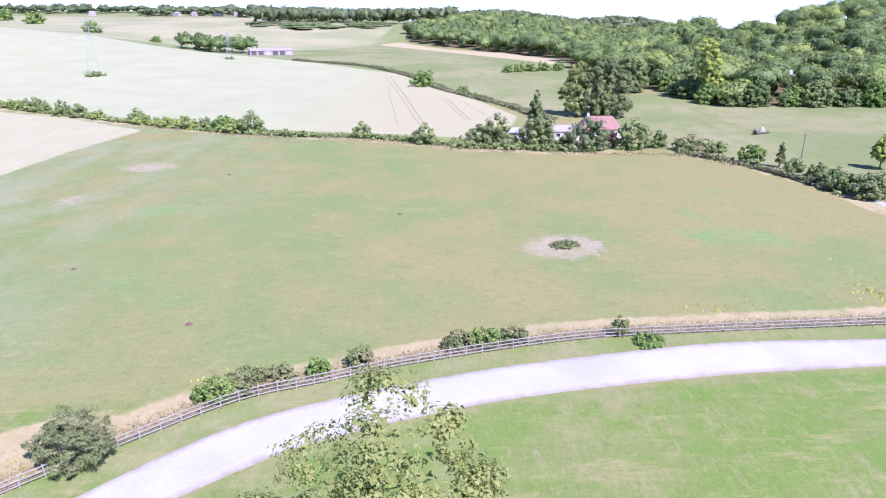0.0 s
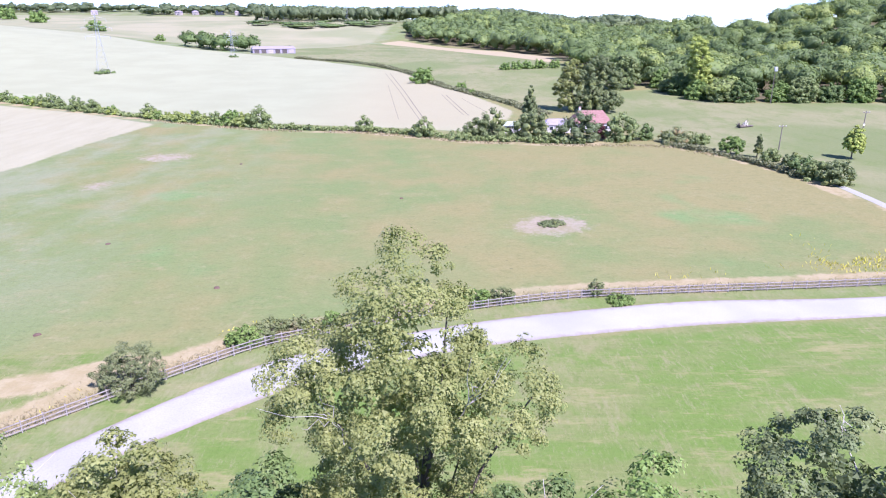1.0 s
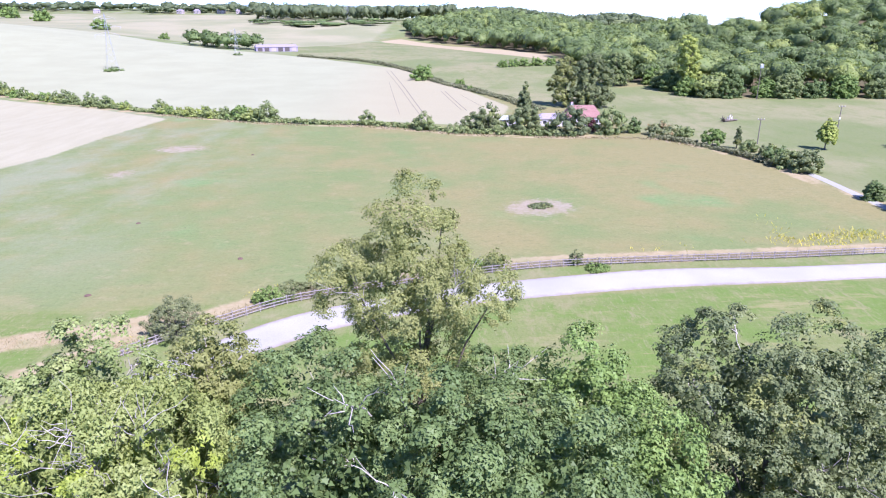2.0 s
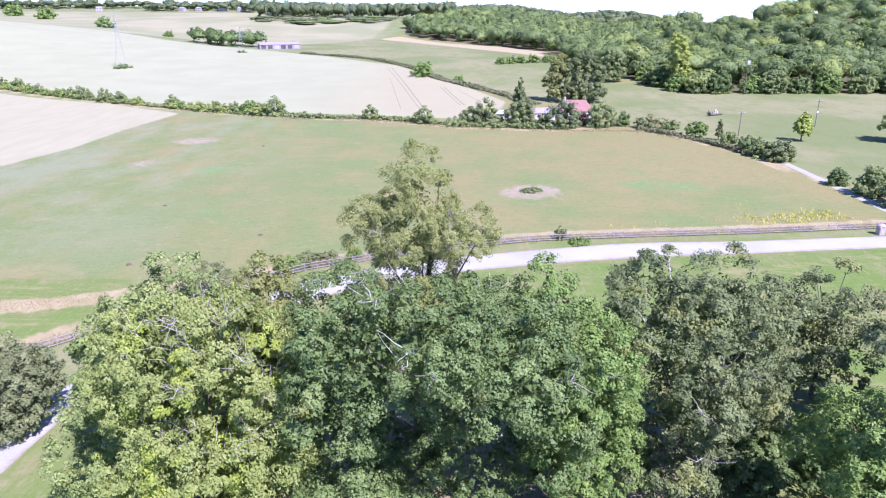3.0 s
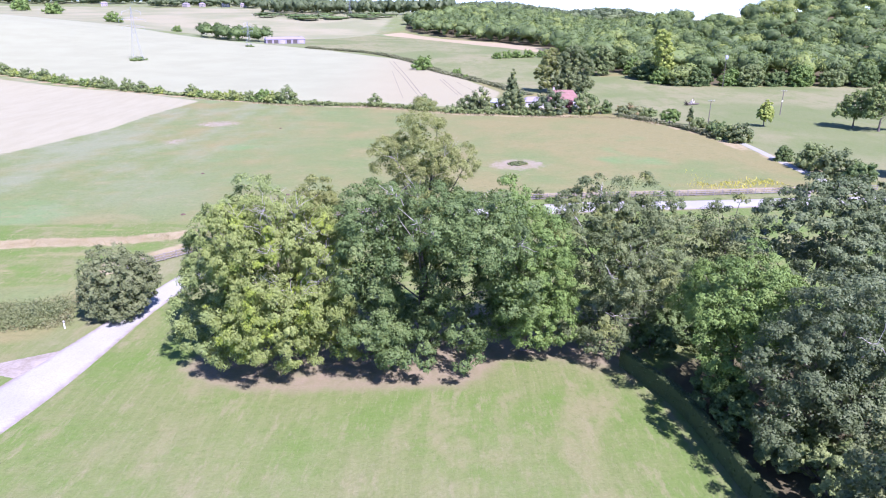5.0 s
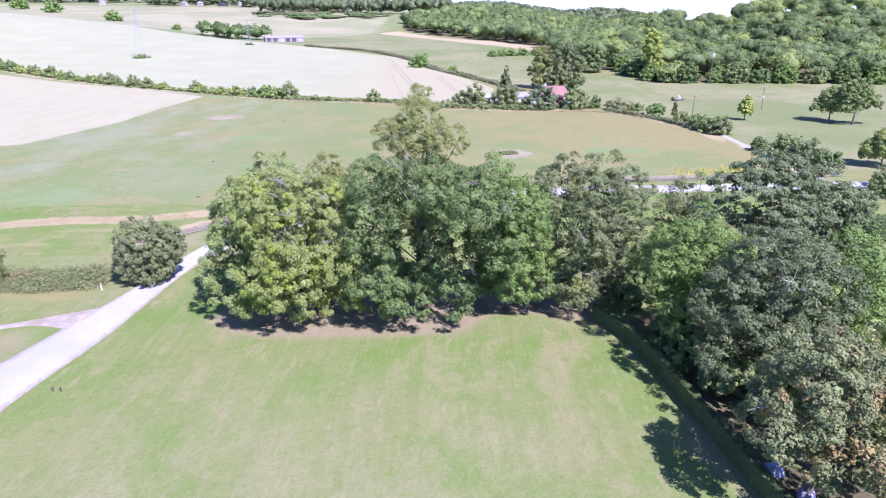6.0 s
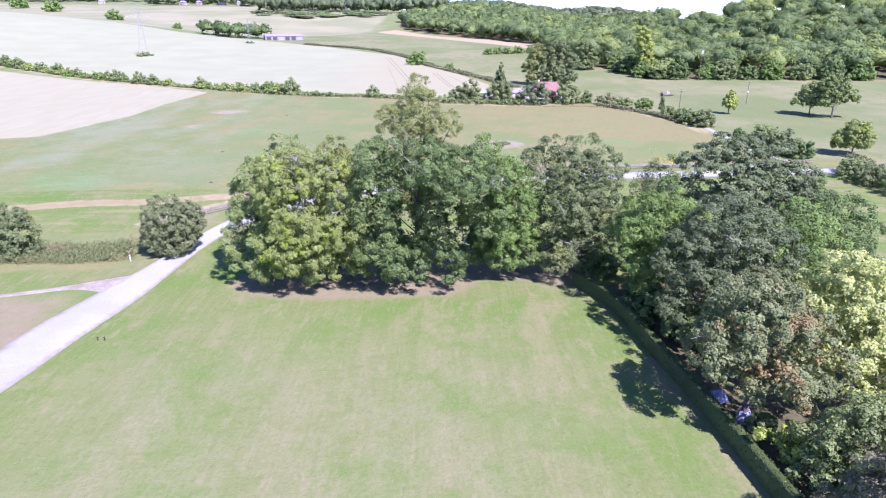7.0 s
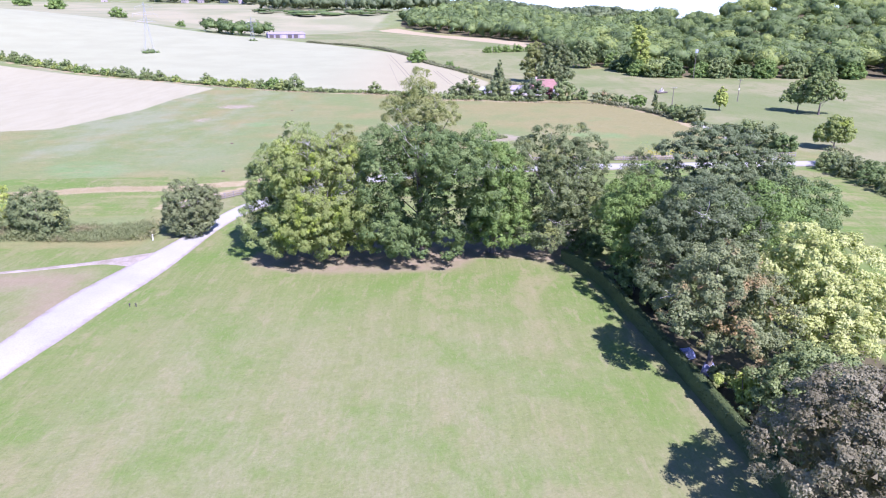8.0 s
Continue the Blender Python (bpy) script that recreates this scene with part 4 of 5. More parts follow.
# ---- woods, seen as one mass ----
def woodland(name, shape, spacing, tall, seed, leaves, label, leaf, quad=1.5, yellow=0.22):
    """Many trees side by side as one mesh of leaf sprays: rounded lumpy crowns, each with its own tone."""
    rng = np.random.default_rng(seed)
    p = np.array(shape, float)
    (x0, y0), (x1, y1) = p.min(0), p.max(0)
    gx, gy = np.meshgrid(np.arange(x0, x1, spacing), np.arange(y0, y1, spacing))
    x = gx.ravel() + rng.uniform(-0.45, 0.45, gx.size) * spacing
    y = gy.ravel() + rng.uniform(-0.45, 0.45, gx.size) * spacing
    keep = outline(x, y, shape) > 0
    x, y = x[keep], y[keep]
    m, n = len(x), leaves
    tops, wide = rng.uniform(*tall, m), spacing * rng.uniform(0.52, 0.80, m)
    kind = rng.random(m)
    hue = np.where(kind < yellow, rng.normal(0.88, 0.10, m), rng.normal(0.36, 0.17, m))
    # each crown is a heap of rounded boughs, the lower ones wider, with leaves on the outside of each
    k = 14
    f = rng.normal(size=(m, k, 3))
    f /= np.linalg.norm(f, axis=2, keepdims=True)
    f[:, :, 2] = np.where(rng.random((m, k)) < 0.75, np.abs(f[:, :, 2]), f[:, :, 2])
    f *= rng.uniform(0.55, 0.85, (m, k, 1))
    pick = rng.integers(0, k, (m, n))
    row = np.arange(m)[:, None]
    e = rng.normal(size=(m, n, 3)) + 0.9 * f[row, pick] + (0, 0, 0.25)
    e /= np.linalg.norm(e, axis=2, keepdims=True)
    share = rng.uniform(0.30, 0.46, (m, k))
    own = share[row, pick][:, :, None]
    d = f[row, pick] + e * own * rng.uniform(0.75, 1.05, (m, n, 1))
    size = np.stack([wide, wide, tops * 0.5], 1)[:, None]
    c = np.stack([x, y, height(x, y) + tops * 0.5], 1)[:, None] + d * size
    nrm = e + 0.6 * d + rng.normal(size=(m, n, 3)) * 0.18
    nrm /= np.linalg.norm(nrm, axis=2, keepdims=True)
    t = np.cross(nrm, rng.normal(size=(m, n, 3)))
    t /= np.linalg.norm(t, axis=2, keepdims=True) + 1e-9
    b = np.cross(nrm, t)
    # the leafy bulk of each crown, the union of its boughs
    lat, lon = np.meshgrid(np.linspace(0, np.pi, 7), np.linspace(0, 2 * np.pi, 9, endpoint=False), indexing="ij")
    g = np.stack([np.sin(lat) * np.cos(lon), np.sin(lat) * np.sin(lon), np.cos(lat)], -1).reshape(-1, 3)
    along = np.einsum("mkc,gc->mkg", f, g)
    root = share[:, :, None] ** 2 - (f**2).sum(2)[:, :, None] + along**2
    reach = np.where(root > 0, along + np.sqrt(root.clip(0)), 0.30).max(1).clip(0.30)
    hull = (np.stack([x, y, height(x, y) + tops * 0.5], 1)[:, None] + g * (reach * 0.80)[:, :, None] * size).reshape(-1, 3)
    i, j = np.meshgrid(np.arange(6), np.arange(9), indexing="ij")
    ring = np.stack([i * 9 + j, (i + 1) * 9 + j, (i + 1) * 9 + (j + 1) % 9, i * 9 + (j + 1) % 9], -1).reshape(-1, 4)
    tris = np.vstack([ring[:, [0, 1, 2]], ring[:, [0, 2, 3]]])
    tris = (tris[None] + np.arange(m)[:, None, None] * len(g)).reshape(-1, 3)
    # bulk toned below its leaves: shade of the gaps put into the colour
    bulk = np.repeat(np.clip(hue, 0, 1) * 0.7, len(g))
    s = quad * rng.uniform(0.5, 1.3, (m, n, 1))
    v = np.stack([c - t * s * 0.45 - b * s * 0.45, c - t * s * 0.45 + b * s * 0.45, c + t * s * 0.6], 2).reshape(-1, 3)
    tone = np.clip(np.clip(hue, 0, 1)[:, None] + rng.normal(0, 0.07, (m, k))[row, pick] + rng.uniform(-0.06, 0.06, (m, n)), 0, 1)
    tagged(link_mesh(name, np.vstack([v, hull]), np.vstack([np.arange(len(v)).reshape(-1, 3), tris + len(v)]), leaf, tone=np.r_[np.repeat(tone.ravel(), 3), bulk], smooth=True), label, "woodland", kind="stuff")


woodland("hill_wood", HILL_WOOD, 13.5, (9, 17), 41, 760, "mixed green broadleaf wood covering a hillside", WOOD_LEAF, 0.95, 0.20)
woodland("valley_wood", FAR_WOOD, 13.0, (12, 18), 42, 180, "mixed green broadleaf wood in the valley", WOOD_LEAF, 1.5, 0.17)
woodland("ridge_wood", [(-275, 1010), (-180, 1010), (-60, 985), (20, 985), (20, 1130), (-300, 1180)], 15.0, (17, 24), 43, 36, "dark wood along the far ridge", DUSK, 2.8, 0.05)
woodland("ridge_wood", [(20, 985), (60, 985), (250, 925), (330, 960), (330, 1120), (20, 1130)], 15.0, (12, 17), 48, 36, "dark wood along the far ridge", DUSK, 2.8, 0.05)
woodland("ridge_wood", [(-900, 1290), (-560, 1310), (-520, 1200), (-460, 1260), (-300, 1180), (-300, 1330), (-900, 1400)], 19.0, (8, 18), 44, 36, "dark trees along the far skyline", DUSK, 2.8, 0.05)
# greyer leaf on these far trees stands in for distance haze
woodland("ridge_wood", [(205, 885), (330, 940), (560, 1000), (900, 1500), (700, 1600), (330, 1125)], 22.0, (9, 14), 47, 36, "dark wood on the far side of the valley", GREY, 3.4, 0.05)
woodland("copse", [(-222, 566), (-170, 520), (-146, 522), (-142, 534), (-200, 590)], 9.0, (9, 13), 45, 220, "dark copse beside the wheat field", OAK, 1.4, 0.05)
woodland("scrub", [(-262, 930), (-170, 880), (-75, 900), (-70, 975), (-260, 985)], 27.0, (2, 5.5), 46, 60, "scattered scrub on the grassy down", OAK, 2.0, 0.1)

# ---- single trees and bushes farther off ----
def bush(name, x, y, r, h, leaf, seed, label, group="", category="bush", size=None, bough=None):
    far = y > 75
    k = max(r, h / 2)
    return tree(name, x, y, [ball(0, 0, h * 0.40, r * 0.85, h * 0.52), ball(r * 0.45, r * 0.2, h * 0.28, r * 0.66, h * 0.42), ball(-r * 0.45, -r * 0.2, h * 0.26, r * 0.66, h * 0.40)], leaf, seed, label, size=size or (0.22 if far else 0.18) * k**0.4, per=11 if far else 16, bough=bough or (0.40 if far else 0.32) * k, cover=1.2, hollow=0.3, twigs=9, limbs=5, category=category, group=group, core=(0.45, 0.75), low=-0.95, corners=3, thick=0.5, heart=0.64 if far else 0.0)


def again(ob, x, y, scale=1.0, turn=0.0):
    return copy_thing(ob, pose(x, y, float(height(x, y)), 0, 0, turn) @ Matrix.Diagonal((scale, scale, scale, 1)))


rng = np.random.default_rng(5)
HEDGE_LABEL, HEDGE_GROUP = "rounded green bush in the field hedge", "field hedge bushes"
protos = [bush("hedge_bush", -60.5, 209.5, 3.6, 6.0, SHRUB, 51, HEDGE_LABEL, HEDGE_GROUP),
          bush("hedge_bush", -66, 211.5, 3.4, 4.4, LIME, 52, "yellow-green bush in the field hedge", HEDGE_GROUP),
          bush("hedge_bush", -71.5, 214.5, 3.4, 4.8, MAPLE, 53, HEDGE_LABEL, HEDGE_GROUP)]
line, _ = curve(FIELD_HEDGE, 3.6)
for k, (hx, hy) in enumerate(line):
    if -330 < hx < -76 and rng.random() < (0.93 if hx < -85 else 1.0) and not -122 < hx < -112:
        again(protos[int(rng.integers(0, 3))], hx + rng.normal() * 0.8, hy + 1.0 + rng.normal() * 0.8, rng.uniform(0.52, 0.86), rng.uniform(0, 360))
for hx, hy, s in ((-24.8, 203, 0.72), (-5.6, 192.8, 0.85), (-79, 218, 0.5)):
    again(protos[0], hx, hy, s, hx * 7)
# valley hedge bushes
for hx, hy, s, t in ((-9.9, 340, 1.6, 10), (9.5, 315, 0.75, 40), (14, 300, 0.5, 80), (38, 399, 0.9, 5), (45, 402, 1.0, 60), (52, 404, 1.0, 130), (60, 407, 1.1, 170), (69, 409, 1.0, 220), (-128, 560, 0.9, 30), (-256, 618, 1.2, 20), (-701, 1117, 4.0, 50), (-560, 960, 3.4, 95), (-572, 975, 2.8, 15), (-370, 735, 2.4, 140)):
    again(protos[2], hx, hy, s, t)
# bushes round the cottage garden and along the lane
garden = "cottage garden bushes"
bush("garden_bush", 10.5, 191.5, 3.2, 6.4, GREY, 61, "grey-green garden bush by the cottage", garden)
bush("garden_bush", 15.5, 193, 3.6, 8.0, GREY, 62, "tall dusty green garden bush by the cottage", garden)
bush("garden_bush", 27, 190.5, 5.0, 8.2, GREY, 63, "broad grey-green bush by the cottage", garden)
bush("garden_bush", 40.4, 184, 5.2, 9.2, DUSK, 64, "dark rounded bush in front of the cottage", garden)
bush("garden_bush", 53.5, 186, 4.4, 8.6, SHRUB, 65, "upright mid-green bush beside the cottage", garden)
bush("garden_bush", 61.5, 188, 2.0, 5.0, OAK, 66, "small dark conifer-like bush", garden)
bush("garden_bush", 69, 184, 5.0, 3.2, BROWN, 67, "low brownish bramble thicket", garden)
bush("garden_bush", 75, 181, 3.0, 2.6, SHRUB, 68, "low bramble bush on the field corner", garden)
bush("garden_bush", 48.5, 192, 1.8, 5.0, RED_LEAF, 69, "dark red-leaved bush against the cottage", garden)
bush("garden_bush", 34, 188, 3.0, 2.6, SHRUB, 70, "low clipped garden bush", garden)
bush("garden_bush", 20.5, 189.5, 3.0, 3.0, SHRUB, 71, "low garden bush by the field hedge", garden)
bush("garden_bush", 6, 188.5, 3.4, 2.0, SHRUB, 72, "low bramble bush at the field edge", garden)
tree("fir_tree", 28.6, 207, [ball(0, 0, 3, 2.6, 2.4), ball(0, 0, 6.5, 2.1, 2.4), ball(0, 0, 9.5, 1.5, 2.2), ball(0.2, 0, 12, 0.8, 1.8)], GREY, 73, "spindly grey-green fir behind the cottage", bough=0.8, per=11, size=0.5, limbs=16)
tree("ash_tree", 58.5, 251, [ball(1, -1, 3, 5.5, 4), ball(-2.5, -1, 5, 4, 4.5), ball(6, -2, 4, 4.5, 4.5), ball(-2.5, 0, 12.5, 3.8, 5), ball(2.2, 0, 15.5, 4.2, 5), ball(6.5, 0, 11.5, 4.2, 5), ball(0.5, -2, 8, 4, 4)], GREY, 74, "big dark green tree behind the cottage", hollow=0.5, bough=1.6, per=22, size=0.34, cover=1.2, heart=0.62)
tree("ash_tree", 51, 253, [ball(-1, 0, 10, 4.2, 5), ball(-0.5, 0, 16, 3.4, 3.4), ball(-4, 0, 8.5, 3, 3.4), ball(-1, -1, 3.4, 4, 4)], ELM, 75, "loose grey-green tree behind the cottage", bough=1.3, per=22, size=0.32, heart=0.62)
tree("ash_tree", 88, 318, [ball(0, 0, 10, 5.5, 6), ball(4, 0, 6, 4, 5), ball(-3, 0, 5, 4, 5), ball(0, -2, 3, 4, 3.5)], SHRUB, 76, "mid-green tree at the corner of the wood", bough=1.5, per=22, size=0.40, heart=0.62)
tree("plane_tree", 114, 292, [ball(0, 0, 15, 4.6, 6), ball(-1, 0, 21, 3.4, 4), ball(1, -1, 8, 4.6, 5)], BRIGHT, 77, "tall bright yellow-green tree at the wood's edge", bough=1.4, per=22, size=0.36, heart=0.62)
for k, (tx, ty, r, h) in enumerate(((108, 322, 5, 9), (108, 309, 5, 8), (109.5, 299, 5, 10), (112, 285, 5, 8), (119, 277, 5, 9), (128, 275, 5.5, 10), (143, 275, 5, 8), (152, 273, 6, 11), (164, 273, 5, 8), (176, 272, 6, 10), (191, 271, 6, 9), (206, 270, 6, 11), (222, 270, 6, 9))):
    bush("wood_edge_tree", tx, ty, r, h, (MAPLE, SHRUB, OAK)[k % 3], 80 + k, "green bushy tree on the edge of the wood", "wood edge trees", "tree", 0.5, 1.3)
tree("field_tree", 77.3, 164, [ball(0, 0, 2.2, 3.0, 2.4)], MAPLE, 90, "neatly rounded green bush at the field edge", category="bush", bough=0.7, size=0.28, per=11, limbs=6, heart=0.62)
tree("fir_tree", 82.5, 160, [ball(0, 0, 2.0, 0.9, 1.3), ball(0.2, 0, 3.8, 0.7, 1.2), ball(0, 0, 5.2, 0.4, 0.9)], GREY, 91, "thin scraggy fir in the field hedge", bough=0.4, per=8, size=0.3, limbs=10, category="tree")
for k, (tx, ty, r, h) in enumerate(((83.5, 155, 2.2, 3.4), (86.5, 150, 2.0, 3.0), (83.6, 140, 2.8, 4.6), (84.4, 134.5, 3.2, 4.4), (86, 129, 3.0, 5.4), (86.4, 104.5, 2.0, 4.0), (88.6, 96, 3.2, 6.4), (89.6, 88, 3.6, 6.8), (92.5, 83, 3.0, 4.6), (93, 62, 3, 4), (94, 56, 3.4, 4.4), (95, 49, 3.8, 5), (95.5, 42, 3.6, 4.6), (96, 35, 3.8, 5))):
    bush("lane_bush", tx, ty, r, h, (SHRUB, GREY, OAK)[k % 3], 100 + k, "green bush in the hedge beside the lane", "lane hedge bushes")
tree("sapling", 106, 158, [ball(0, 0, 3.6, 2.4, 2.8), ball(0.3, 0, 6.2, 1.3, 1.8)], BRIGHT, 120, "pale yellow-green sapling standing in the pasture", bough=0.6, per=11, size=0.35, limbs=12)
tree("parkland_tree", 134, 156, [ball(0, 0, 6.6, 4.4, 3.8), ball(-3.6, 0, 4.8, 2.8, 2.4), ball(1.8, 1, 8.6, 3.2, 2.6), ball(2.4, -1, 4.8, 2.6, 2.4)], ASH, 121, "spreading field tree with a short trunk", bough=1.0, cover=0.9, per=16, size=0.30, twigs=12, heart=0.4, group="pasture trees")
tree("parkland_tree", 138, 149, [ball(0, 0.5, 7.4, 4.2, 3.8), ball(-3.2, 0, 5.4, 2.4, 2.2), ball(1.2, 1, 11.6, 3.6, 3.0), ball(4.4, 0, 7.4, 3.0, 2.4), ball(7.4, 0, 6.2, 1.6, 1.2), ball(-2.4, 1.5, 11, 2.8, 2.4)], ASH, 122, "spreading field tree with leaning bare limbs", bough=1.0, cover=0.85, per=16, size=0.30, twigs=12, heart=0.35, dead=2, group="pasture trees")
tree("parkland_tree", 107.5, 86, [ball(0, 0, 4.2, 4.4, 3.6), ball(1.2, 1, 5.8, 3.2, 2.8), ball(-2.6, 0, 3.4, 2.6, 2.6)], LIME, 123, "light green airy tree beside the lane", bough=0.8, hollow=0.5, per=14, size=0.24, heart=0.4, group="pasture trees")
bush("lane_bush", 96.5, 66, 3.4, 4.2, BROWN, 124, "brown withered bush beside the lane", "lane hedge bushes")

bush("base_scrub", -185, 362, 4.2, 1.3, OAK, 126, "low dark scrub round the feet of a pylon", "pylon scrub", "scrub")
bush("base_scrub", -145, 466, 2.6, 1.1, OAK, 127, "low dark scrub round the feet of a pylon", "pylon scrub", "scrub")

# ---- hedges ----
def hedge(name, line, wide, high, leaf, seed, label, size, density, kind="", lift=0.0):
    """A continuous hedge of leaf sprays along a line."""
    rng = np.random.default_rng(seed)
    q, d = curve(line, 0.5)
    n = int(len(q) * density)
    k = rng.integers(0, len(q), n)
    side = np.c_[-d[k, 1], d[k, 0]] * rng.uniform(-0.5, 0.5, n)[:, None] * wide
    xy = q[k] + side + d[k] * rng.uniform(-0.5, 0.5, n)[:, None]
    grow = 0.8 + 0.35 * np.sin(k * 0.11) * np.sin(k * 0.037)
    z = height(xy[:, 0], xy[:, 1]) + lift + high * rng.uniform(0.05, 0.92, n) * grow
    v, f, t = leaf_quads(rng, np.c_[xy, z], np.full(n, min(0.28 * wide + 0.1, 0.75)), rng.random(n), 16, size, 0.8, corners=3)
    v[:, 2] = np.maximum(v[:, 2], height(v[:, 0], v[:, 1]) + 0.02)
    return tagged(link_mesh(name, v, f, leaf, tone=t), label, "hedge", kind=kind)


BRAMBLE = leaf_mat("bramble_leaf", (0.10, 0.125, 0.05), (0.19, 0.225, 0.09), (0.29, 0.31, 0.14), (0.27, 0.225, 0.12), 0.2)
BANK = leaf_mat("bank_growth", (0.09, 0.10, 0.05), (0.17, 0.185, 0.09), (0.26, 0.27, 0.14))
hedge("field_hedge", FIELD_HEDGE[:11], 2.2, 1.7, SHRUB, 130, "low rough hedge between the meadow and the wheat", 0.6, 2.2)
hedge("valley_hedge", [(-102, 472), (-52, 440), (-20, 386), (-4, 337), (11.7, 305), (27, 276), (34, 255), (40, 244)], 4.5, 1.3, BANK, 131, "dark rough hedge bank along the edge of the wheat", 0.55, 5.0)
hedge("lane_hedge", [*FIELD_HEDGE[11:13], (80, 146), (81.5, 136)], 1.8, 1.4, BANK, 132, "low overgrown hedge beside the lane", 0.4, 3.5)
hedge("bramble_hedge", [(-76, 15.5), (-69, 15.8), (-60, 15.4), (-54, 15.6), (-48, 16.2), (-45.5, 17)], 7.0, 1.7, BRAMBLE, 133, "sprawling bramble and shrub hedge by the track", 0.16, 40.0)

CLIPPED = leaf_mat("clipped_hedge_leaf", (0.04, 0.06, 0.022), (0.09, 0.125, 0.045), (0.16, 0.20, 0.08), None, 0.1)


def garden_hedge():
    """A clipped hedge with upright faces and a flat top, its line of leaves over a dark core."""
    ob = tagged(new("garden_hedge"), "clipped green garden hedge with a flat top", "hedge")
    q, d = curve(GARDEN_HEDGE, 1.0)
    q = q + np.array([0.9, 0])
    side = np.c_[-d[:, 1], d[:, 0]]
    w, h = 0.42, 1.9
    cross = [(-w, -0.1), (-w * 0.95, h * 0.93), (-w * 0.7, h), (w * 0.7, h), (w * 0.95, h * 0.93), (w, -0.1)]
    g = height(q[:, 0], q[:, 1])
    v = np.stack([np.c_[q + side * a, g + b] for a, b in cross], 1).reshape(-1, 3)
    i, j = np.meshgrid(np.arange(len(q) - 1), np.arange(5), indexing="ij")
    k = i * 6 + j
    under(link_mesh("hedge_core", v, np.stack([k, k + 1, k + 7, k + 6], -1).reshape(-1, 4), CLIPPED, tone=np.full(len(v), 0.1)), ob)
    rng = np.random.default_rng(140)
    n = 5000
    m = rng.integers(0, len(q) - 1, n)
    u = rng.random(n)[:, None]
    p, s = q[m] * (1 - u) + q[m + 1] * u, side[m]
    top = rng.random(n) < 0.45
    a = np.where(top, rng.uniform(-w, w, n), np.sign(rng.normal(size=n)) * w)
    b = np.where(top, h, rng.uniform(0.05, h, n))
    c = np.c_[p + s * a[:, None], height(p[:, 0], p[:, 1]) + b]
    v, f, t = leaf_quads(rng, c, np.full(n, 0.09), rng.random(n), 6, 0.13, 0.9, 0.3)
    under(link_mesh("hedge_leaves", v, f, CLIPPED, tone=t), ob)


garden_hedge()

# ---- verge plants ----
def tufts(name, line, wide, n, high, material, seed, label, category, offset=0.0, width=0.022, tone=(0, 1)):
    """Upright blades scattered along a line: one mass of dry grass."""
    rng = np.random.default_rng(seed)
    q, d = curve(line, 0.5)
    k = rng.integers(0, len(q), n)
    s = np.c_[-d[k, 1], d[k, 0]]
    xy = q[k] + s * (offset + rng.normal(size=n) * wide * 0.5)[:, None] + d[k] * rng.uniform(-0.6, 0.6, n)[:, None]
    keep = np.array([noise.noise(Vector((a * 0.11, b * 0.11, seed))) for a, b in xy]) > -0.25
    xy = xy[keep]
    n = len(xy)
    g = height(xy[:, 0], xy[:, 1])
    hgt = high * rng.uniform(0.5, 1.2, n)
    a = rng.uniform(0, 2 * np.pi, n)
    w = np.stack([np.cos(a), np.sin(a), 0 * a], 1) * width
    lean = rng.normal(size=(n, 3)) * (0.6, 0.6, 0) * hgt[:, None]
    b = np.c_[xy, g - 0.02]
    t = b + lean + np.c_[0 * g, 0 * g, hgt]
    v = np.stack([b - w * 1.6, b + w * 1.6, t + w * 0.5, t - w * 0.5], 1).reshape(-1, 3)
    return tagged(link_mesh(name, v, np.arange(4 * n).reshape(-1, 4), material, tone=np.repeat(rng.uniform(*tone, n), 4)), label, category, kind="stuff")


STRAW = leaf_mat("straw_grass", (0.33, 0.26, 0.15), (0.37, 0.30, 0.19), (0.42, 0.35, 0.23), None, 0.5)
tufts("dry_grass", FENCE, 1.5, 18000, 0.30, STRAW, 150, "tall straw-coloured grass along the fence", "grass", 1.5)
tufts("dry_grass", [(-120, 30), (-78, 38.5), (-66, 42), (-52, 43), (-39, 47), (-32, 51)], 3.0, 12000, 0.14, STRAW, 151, "band of tall straw-coloured grass on the meadow edge", "grass")
tufts("dry_grass", [(p, q - 3) for p, q in FIELD_HEDGE[4:13]], 2.4, 2500, 0.35, STRAW, 152, "straw-coloured grass along the far hedge", "grass", width=0.12)
tufts("ragwort", [(56, 81), (61, 80), (68, 81), (74, 83)], 4.0, 700, 0.4, FLOWER, 153, "yellow-flowering ragwort in the meadow", "flowers", width=0.04)
tufts("ragwort", [(30, 75), (38.7, 76), (48, 78), (57, 80), (60, 94)], 3.0, 80, 0.4, FLOWER, 154, "scattered yellow ragwort along the meadow edge", "flowers", width=0.035)
tufts("ragwort", [(-27, 60), (-24.5, 57), (-19.1, 61.5), (-15, 61)], 1.6, 60, 0.3, FLOWER, 155, "scattered yellow ragwort by the fence", "flowers", width=0.03)
tufts("ragwort", [(-39, 38), (-35, 44), (-32, 46)], 1.5, 40, 0.3, FLOWER, 156, "scattered yellow ragwort by the fence", "flowers", width=0.03)

